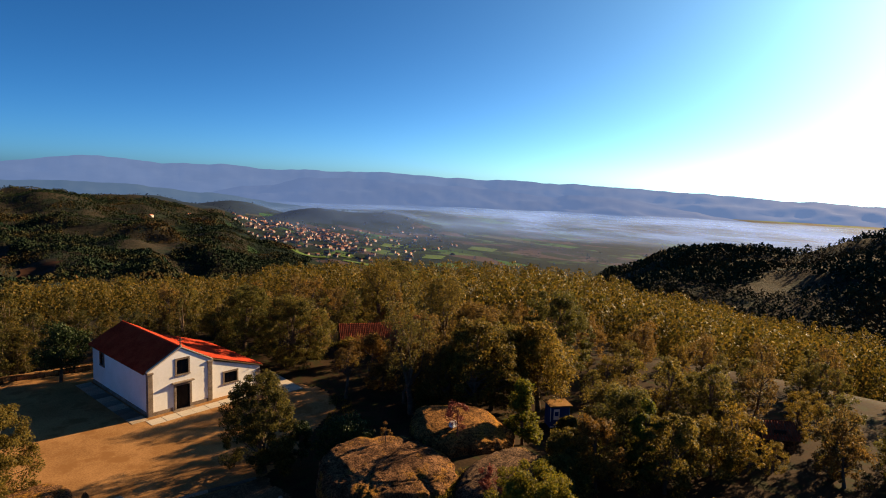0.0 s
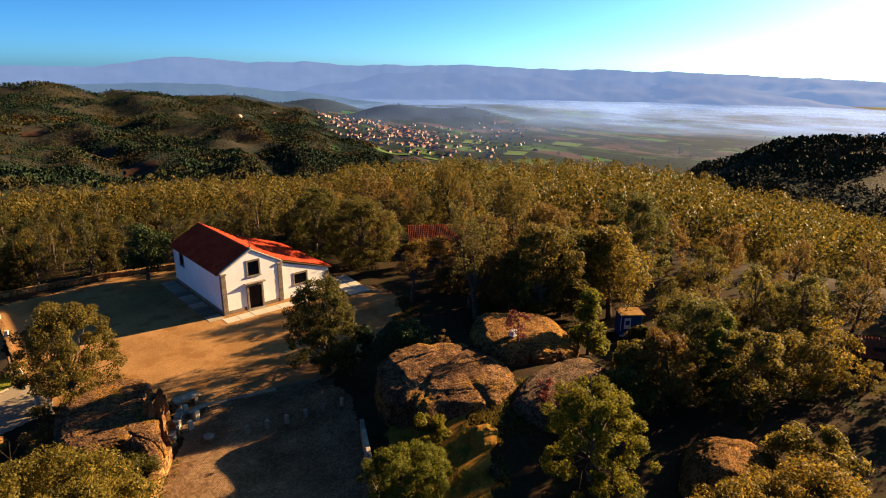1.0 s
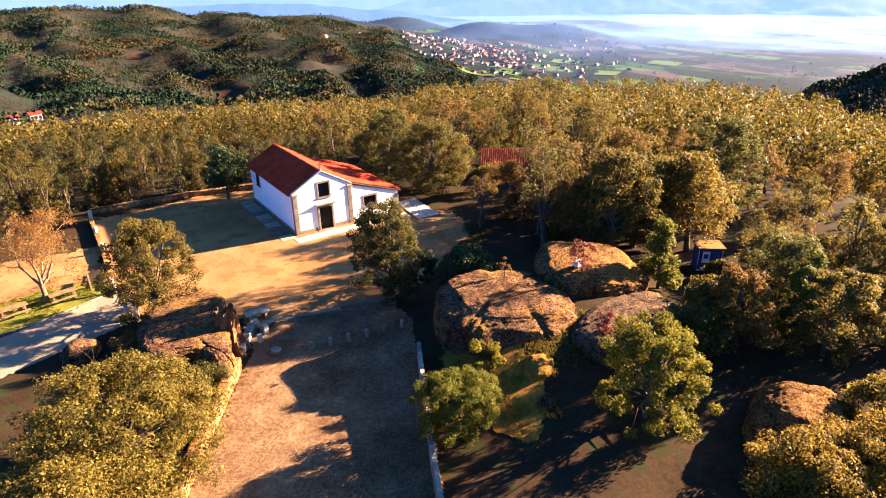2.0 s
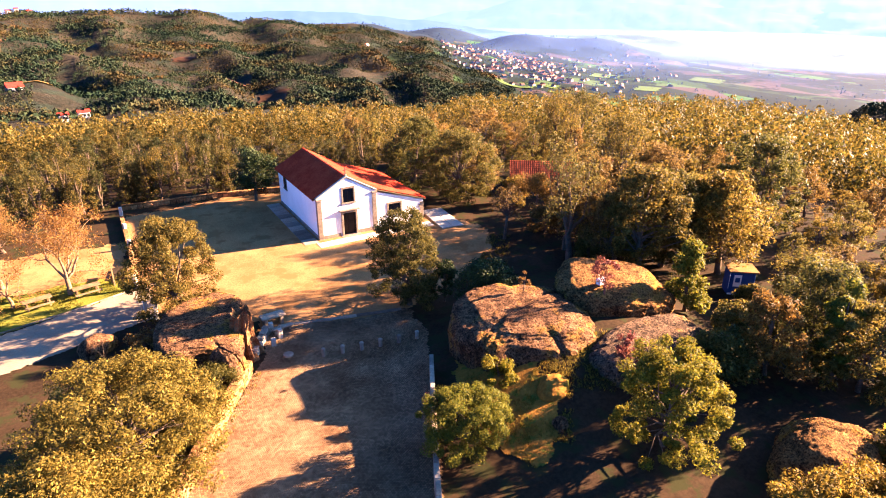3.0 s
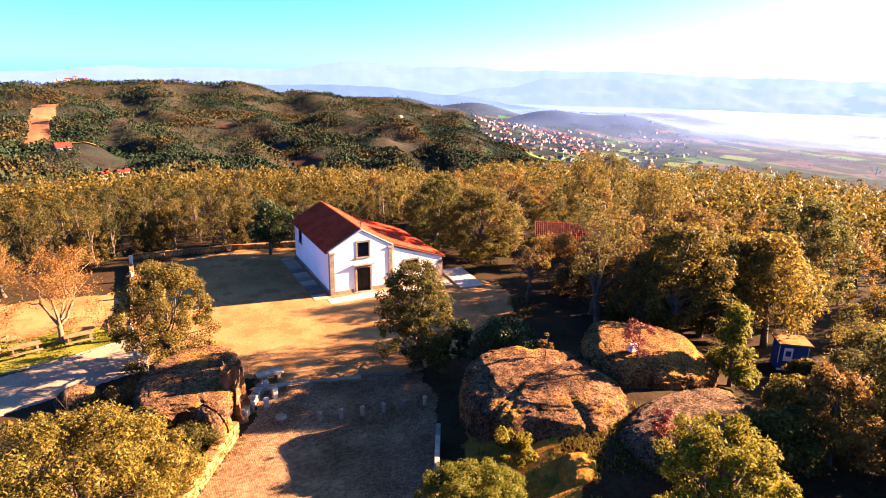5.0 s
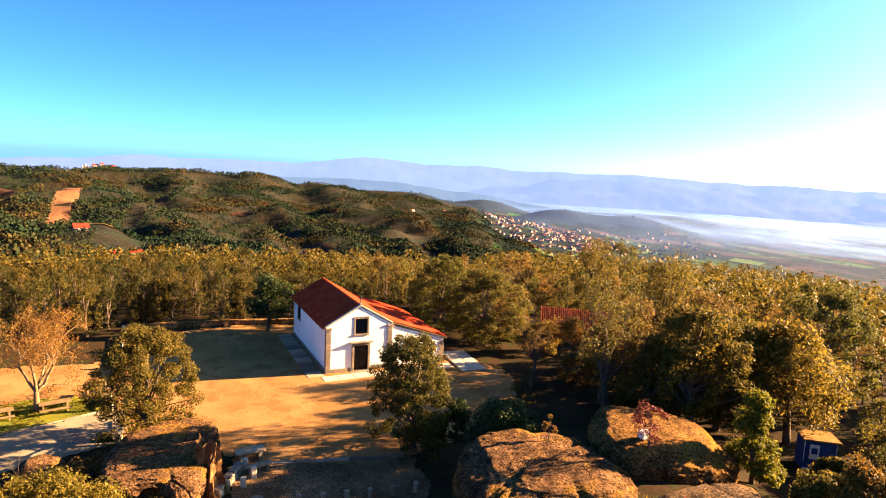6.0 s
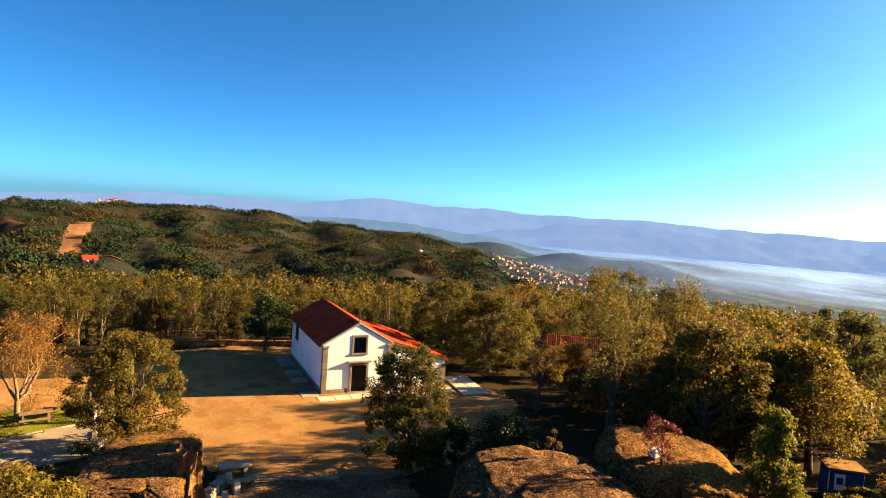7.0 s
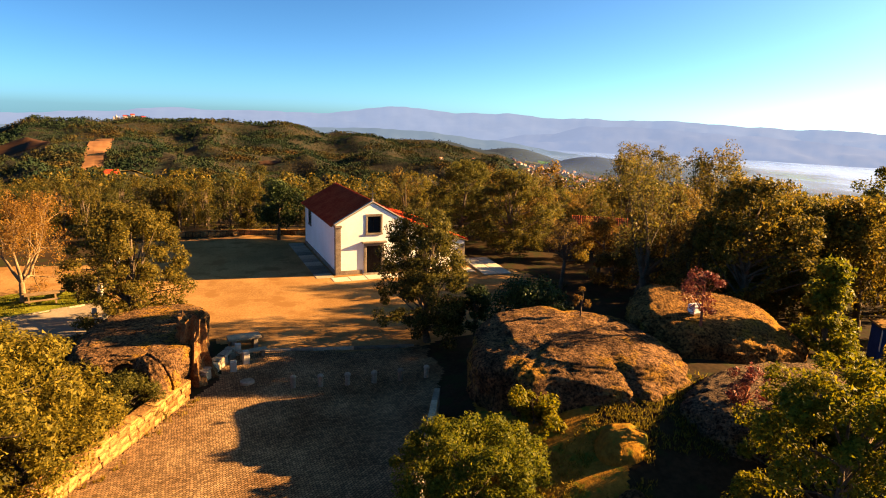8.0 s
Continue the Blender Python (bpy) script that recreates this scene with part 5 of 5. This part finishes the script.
crooked("oak_tree", "tall thin-leaved oak with twisting bare limbs", 45, 43.0, 11.0, 12.0, 5.6, 3.2, M_HOLM, per=16, leaf=0.12, forks=(5, 3, 3, 2), puff=0.5)
crooked("oak_tree", "tall thin-leaved oak with twisting bare limbs", 46, 37.5, 8.0, 12.0, 5.4, 3.0, M_HOLM, per=16, leaf=0.12, forks=(5, 3, 3, 2), puff=0.5)
crooked("oak_tree", "tall thin-leaved oak with twisting bare limbs", 47, 31.5, -9.0, 11.8, 4.6, 2.6, M_HOLM, per=16, leaf=0.12, forks=(5, 3, 3, 2), puff=0.5)
crooked("bare_tree", "large thin-leaved brown oak with twisting bare limbs", 48, 17.9, -16.6, 12.0, 4.8, 2.6, M_HOLM, per=12, leaf=0.10, forks=(5, 3, 3, 2), puff=0.4)
lone("oak_tree", "broad olive oak at the wood's edge", "tree", 148, 24.2, -21.6, 9.0, 4.4, 2.0, M_OAK, clumps=170, per=90, leaf=0.12, low=0.3, fat=0.5, twigs=1, limbs=20)
lone("oak_tree", "tall dark oak behind the boulders", "tree", 65, 19.6, -23.0, 10.0, 4.2, 2.2, M_HOLM, clumps=170, per=80, leaf=0.13, low=0.5, fat=0.5, limbs=16)
lone("oak_tree", "tall dense oak deep in the wood", "tree", 63, 29.5, -18.6, 8.2, 4.2, 2.4, M_OAK, clumps=150, per=75, leaf=0.14, low=0.5, fat=0.5)
lone("oak_tree", "tall dense oak deep in the wood", "tree", 64, 36.5, -22.0, 11.0, 4.6, 2.8, M_OAK, clumps=150, per=75, leaf=0.14, low=0.5, fat=0.5)
lone("young_tree", "slight brown-leaved tree beside the terrace", "tree", 50, 16.2, -8.8, 5.8, 1.9, 2.3, M_BROWNOAK, clumps=40, per=30, leaf=0.10, low=1.0, twigs=2, limbs=18, fat=0.7)
lone("bush", "low scrub under the forecourt oak", "bush", 51, -13.6, -10.6, 1.8, 1.6, 0.3, M_BRIGHTOAK, clumps=26, per=110, leaf=0.10, low=0.2)
lone("bush", "tangled scrub on the outcrop", "bush", 52, -17.2, -13.2, 1.7, 1.5, 0.3, M_RUSSET, clumps=24, per=60, leaf=0.09, low=0.2, twigs=3)
lone("bush", "green scrub growing along the wall", "bush", 53, -16.6, -20.3, 2.4, 1.5, 0.4, M_BRIGHTOAK, clumps=36, per=150, leaf=0.11, low=0.2)
lone("bush", "green scrub growing along the wall", "bush", 54, -20.6, -27.6, 3.0, 2.0, 0.4, M_BRIGHTOAK, clumps=40, per=150, leaf=0.11, low=0.2)

lone("bush", "bright green shrub before the dark boulder", "bush", 55, 7.8, -35.6, 2.2, 1.4, 0.4, M_BRIGHT, clumps=30, per=150, leaf=0.11, low=0.2)
lone("bush", "dark scrub filling the hollow below the boulders", "bush", 56, 12.2, -36.4, 3.0, 2.2, 0.4, M_OAK, clumps=36, per=140, leaf=0.13, low=0.2)
lone("bush", "olive scrub under the trees", "bush", 57, 21.4, -34.2, 2.4, 2.0, 0.4, M_OAK, clumps=40, per=120, leaf=0.11, low=0.2)
lone("bush", "olive scrub beside the kiosk", "bush", 58, 23.5, -30.7, 1.5, 1.3, 0.3, M_OAK, clumps=30, per=130, leaf=0.11, low=0.2)
lone("oak_tree", "olive oak shading the kiosk", "tree", 59, 27.0, -25.4, 8.8, 3.9, 2.6, M_OAK, clumps=90, per=150, leaf=0.15, low=0.9)
lone("oak_tree", "low olive oak beyond the kiosk", "tree", 60, 27.0, -33.4, 4.4, 2.6, 1.0, M_OAK, clumps=55, per=130, leaf=0.11, low=0.4)
for k, (x, y) in enumerate([(23.6, -0.6), (20.6, -9.6), (23.8, -13.0), (24.6, -16.4), (19.6, -17.4)]):
    lone("bush", "tangled brown underwood beneath the oaks", "bush", 160 + k, x, y, 3.2, 2.0, 0.5, M_BROWNOAK if k % 2 else M_OAK, clumps=34, per=100, leaf=0.13, low=0.2, twigs=1)

lone("oak_tree", "young olive oak behind the mossy boulder", "tree", 180, 18.8, -41.0, 6.0, 2.7, 0.9, M_OAK, clumps=80, per=120, leaf=0.11, low=0.2, fat=0.7)
lone("oak_tree", "brown-olive young oak below the dark boulder", "tree", 182, 15.0, -37.5, 5.4, 2.5, 0.7, M_BROWNOAK, clumps=80, per=110, leaf=0.10, low=0.15, fat=0.7)
# shrub added in a spot of plain shade, to throw shadow on the bollards
lone("shrub", "dense dark shrub added between oak and boulder to shade the bollards", "shrub", 181, 5.4, -21.4, 4.0, 2.3, 0.4, M_DEEP, clumps=50, per=130, leaf=0.10, low=0.2)
for k, (x, y, h) in enumerate([(-14.1, -21.2, 2.0), (-15.5, -23.4, 2.4), (-17.0, -25.8, 2.3), (-18.6, -28.6, 2.4)]):
    lone("bush", "golden scrub along the top of the wall", "bush", 190 + k, x, y, h, 1.7, 0.2, M_BRIGHTOAK if k % 2 else M_OAK, clumps=70, per=90, leaf=0.065, low=0.2, fat=0.7)

for k, (x, y, h) in enumerate([(23.6, -12.6, 9.0), (28.0, -17.5, 9.6), (19.6, -14.0, 7.6), (33.0, -13.0, 9.4), (24.5, -17.0, 9.2), (19.2, -20.6, 8.4), (27.5, -10.6, 8.6), (22.4, -5.6, 5.6)]):
    crooked("bare_tree", "sparse brown-leaved oak with twisting bare limbs", 200 + k, x, y, h, 3.4, 2.4, M_BROWNOAK, per=16, leaf=0.115, puff=0.42)

# woods near by: a few grown trees, and many like them
oaks = [build_tree("oak_tree", "olive evergreen oak in the hilltop wood", "tree", 61 + i, 6.6 + 0.5 * i, 3.2, 1.6, M_OAK if i != 2 else M_BROWNOAK, M_BARK, 70, 36, 0.16, low=0.15, fat=0.66, group="hilltop oak wood")
        for i in range(5)]
gums = [build_tree("eucalyptus_tree", "slender eucalyptus with olive crown in the wood", "tree", 71 + i, 8.6 + 0.8 * i, 2.7, 0.7, M_GUM, M_BARK, 50, 32, 0.18, spire, group="eucalyptus wood", low=0.1)
        for i in range(5)]


def clear(x, y):
    """Whether a wood tree may stand there."""
    if x < 19 and -60 < y < 13 or y < -22 and (x < 24 or math.atan2(x - OX, y - OY) < radians(68)) and x < 34:
        return False
    lane = -(x - 10) * 0.176
    if -57 + lane < y < -41.5 + lane and x < 20:
        return False  # an open glade that lets the low sun in
    for cx, cy, r in ((31, 3.6, 6.5), (26.5, -3.5, 4.0), (36, -2.4, 3.0), (23.5, -8, 3.5), (20.6, -19.4, 4), (25.5, -22, 4), (33.5, -45, 4), (16, -3, 5)):
        if math.hypot(x - cx, y - cy) < r:
            return False
    return True


n = 0
while n < 140:
    x, y = rng.uniform(17, 56), rng.uniform(-60, 40)
    if not clear(x, y):
        continue
    s = rng.uniform(0.8, 1.2) * (1 - 0.4 * min(1, max(0, (x - 30) / 24)))
    if abs(y + 7.5 + 0.16 * (x - 12)) < 7.0:
        s = min(s, (0.32 * (x - 13) - 0.5) / 8)  # low growth where the sun reaches the terrace
    if -57 < y + 0.176 * (x - 10) < -41.5:
        s = min(s, (0.27 * (x - 12) + 0.4) / 8)  # low scrub in the glade
    if abs(y + 31 + 0.16 * (x - 10)) < 5.5:
        s = min(s, (0.33 * (x - 8) + 1.5) / 8)  # and where it reaches the boulders
    place(oaks[int(rng.integers(5))], x, y, max(s, 0.36), tall=rng.uniform(0.9, 1.15))
    n += 1
n = 0
while n < 225:
    x, y = rng.uniform(-42, 46), 21.0 + 44 * rng.random() ** 1.6
    if x > 10 and y < 16 + 0.4 * (x - 10):
        continue
    far, turn = math.hypot(x - OX, y - OY), math.degrees(math.atan2(x - OX, y - OY))
    room = OZ - far * math.tan(radians(8.6 + 0.12 * max(0, min(turn, 16)))) - hz(x, y)
    s = min(rng.uniform(0.5, 0.95) if y < 40 else rng.uniform(0.7, 1.08), room / 8.4 * rng.uniform(0.85, 1.15))
    if s < 0.35:
        n += 0.02
        continue
    place(gums[int(rng.integers(5))], x, y, s, tall=rng.uniform(0.85, 1.1))
    n += 1
for x, y, s in ((26, -36, 0.42), (29, -38.5, 0.5), (32, -36, 0.55), (30, -42, 0.5), (34, -40.5, 0.6), (37, -37.5, 0.65), (28, -46, 0.45), (36.5, -46.5, 0.6), (40, -42, 0.7), (25.5, -38.6, 0.4),
                (31, -32.5, 0.55), (35, -33, 0.6), (39, -34.5, 0.65), (32, -28.6, 0.6), (36.5, -28, 0.7), (30.6, -50, 0.5), (44, -38, 0.7), (43, -47, 0.7)):
    place(oaks[int(rng.integers(5))], x, y, s)
for x, y, s in ((-27, 12, 1.05), (-30, 16, 1.15), (-33, 10, 1.1), (-24, 19, 0.9), (-20, 18.5, 0.8)):
    place(gums[int(rng.integers(5))], x, y, s)


def build_far_wood(name, label, seed, n, d0, d1, bias, per, leaf, keep_out, tall, floor=-104, mat=None, a0=-18, a1=96, spread=0.33):
    """Woods that no one could count: small rough crowns joined into one."""
    g = np.random.default_rng(seed)
    az, d = g.uniform(a0, a1, n), d0 * (d1 / d0) ** (g.random(n) ** bias)
    X, Y = OX + d * np.sin(np.radians(az)), OY + d * np.cos(np.radians(az))
    keep = ~keep_out(X, Y)
    for c0, c1, e0, e1, lean in CLEARINGS:
        b = az - lean * np.log(d / e0) / math.log(e1 / e0)
        keep &= ~((b > c0) & (b < c1) & (d > e0 * 0.98) & (d < e1 * 1.02))
    keep &= (fbm(X, Y, 45.0, 3) > -1.15 + 0.4 * g.random(n)) | (d < 260)
    X, Y, d = X[keep], Y[keep], d[keep]
    Z = height(X, Y)
    k = Z > floor if floor else Z < -98
    X, Y, Z, d = X[k], Y[k], Z[k], d[k]
    H = g.uniform(tall * 0.75, tall * 1.25, len(X)) * (1 + d / 2500) * (1 + 0.3 * np.sign(fbm(X, Y, 38.0, 2)) * (d > 320))
    C = np.repeat(np.stack([X, Y, Z], 1), per, 0)
    Hh = np.repeat(H, per)[:, None]
    m = len(C)
    u = g.random((m, 1))
    a = g.random((m, 1)) * 2 * np.pi
    rr = spread * Hh * (0.25 + np.sin(np.pi * np.minimum(1, 0.25 + 0.75 * u))) * np.sqrt(g.random((m, 1)))
    P = C + np.concatenate([rr * np.cos(a), rr * np.sin(a), Hh * (0.06 + 0.92 * u)], 1)
    nr = np.concatenate([np.cos(a), np.sin(a), 0.5 + 0 * a], 1) + g.normal(size=(m, 3)) * 0.5
    nr /= np.linalg.norm(nr, axis=1, keepdims=True)
    s = np.cross(nr, g.normal(size=(m, 3)))
    s /= np.linalg.norm(s, axis=1, keepdims=True)
    t = np.cross(nr, s)
    q = leaf * Hh * (0.6 + 0.8 * g.random((m, 1)))
    V = np.stack([P - s * q - t * q * 0.5, P + s * q - t * q * 0.5, P + t * q * 0.9], 1).reshape(-1, 3)
    ob = fast_mesh(name, V, np.arange(3 * m).reshape(m, 3), mat or M_WOODS)
    return tagged(ob, label, "woods", kind="stuff")


build_far_wood("ridge_wood", "dense olive wood on the near ridge and slope", 78, 2700, 85, 225, 1.0, 165, 0.031,
               lambda x, y: (x < 54) & (x > -46) & (y < 62), 6.8, mat=M_GUM)
build_far_wood("far_wood", "olive and brown eucalyptus woods covering the far slopes", 77, 84000, 330, 1620, 0.56, 7, 0.21,
               lambda x, y: x < -1e4, 2.8, -112, a0=-15, a1=43, spread=0.45)
build_far_wood("east_wood", "dark woods on the hill across the eastern valley", 81, 14000, 240, 820, 0.6, 7, 0.19,
               lambda x, y: x < -1e4, 3.6, a0=60, a1=96)
# hedges and hill woods below share the hill material with haze in its emission
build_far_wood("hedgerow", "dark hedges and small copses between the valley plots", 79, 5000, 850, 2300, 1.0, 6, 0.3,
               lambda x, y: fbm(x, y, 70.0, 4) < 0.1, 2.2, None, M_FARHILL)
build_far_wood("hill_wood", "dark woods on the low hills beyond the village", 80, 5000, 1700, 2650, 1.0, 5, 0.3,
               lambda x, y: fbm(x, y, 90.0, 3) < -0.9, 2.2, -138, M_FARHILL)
for a, d, k in ((52.0, 150, 1.15), (52.5, 152, 1.25), (53.1, 149, 1.1)):
    place(gums[k > 1.2], OX + d * math.sin(radians(a)), OY + d * math.cos(radians(a)), k)


def build_tufts(name, label, poly, n, blade, mat, seed):
    """Grass tufts scattered inside an outline, as one sward."""
    g = np.random.default_rng(seed)
    xs, ys = [p[0] for p in poly], [p[1] for p in poly]
    X, Y = g.uniform(min(xs), max(xs), n), g.uniform(min(ys), max(ys), n)
    k = inside(X, Y, poly) & (fbm(X, Y, 0.9, 3) > -0.3)
    X, Y = np.repeat(X[k], 6), np.repeat(Y[k], 6)
    m = len(X)
    X, Y = X + g.normal(size=m) * 0.06, Y + g.normal(size=m) * 0.06
    a, h = g.random(m) * 2 * np.pi, blade * g.uniform(0.5, 1.3, m)
    Z = height(X, Y) + 0.04
    dx, dy = np.cos(a) * 0.02, np.sin(a) * 0.02
    bx, by = g.normal(size=m) * 0.4 * h, g.normal(size=m) * 0.4 * h
    V = np.stack([np.stack([X - dx, Y - dy, Z], 1), np.stack([X + dx, Y + dy, Z], 1), np.stack([X + bx, Y + by, Z + h], 1)], 1).reshape(-1, 3)
    return tagged(fast_mesh(name, V, np.arange(3 * m).reshape(m, 3), mat), label, "grass", kind="stuff")


build_tufts("grass", "mossy golden grass tufts below the boulders", [(-2.6, -32), (-0.6, -27.6), (3.6, -28), (3.4, -33), (0.8, -36.4), (-1.8, -36.6)], 2600, 0.13, M_BRIGHTOAK, 301)
build_tufts("grass", "short green grass of the picnic lawn", [(-34, -6.6), (-17.2, -2.7), (-17.2, 0.4), (-26, 1.0), (-34, 0.4)], 3600, 0.12, M_BRIGHT, 302)
build_tufts("grass", "dry grass and weeds along the foot of the wall", [(-11.4, -19.9), (-11.0, -20.2), (-19.6, -35.2), (-20.2, -35.0)], 1500, 0.22, M_BRIGHTOAK, 303)
build_tufts("grass", "dry grass tufts between the boulders", [(2.6, -28.6), (7.6, -29.6), (8.6, -33.2), (5.0, -35.0), (3.0, -33.6)], 1500, 0.14, M_BRIGHTOAK, 304)
build_tufts("grass", "dry weeds along the edge of the forecourt", [(5.4, -16.6), (9.4, -13.8), (15.6, -7.0), (17.2, -8.4), (11.0, -16.4), (7.0, -18.6)], 2200, 0.26, M_HOLM, 305)
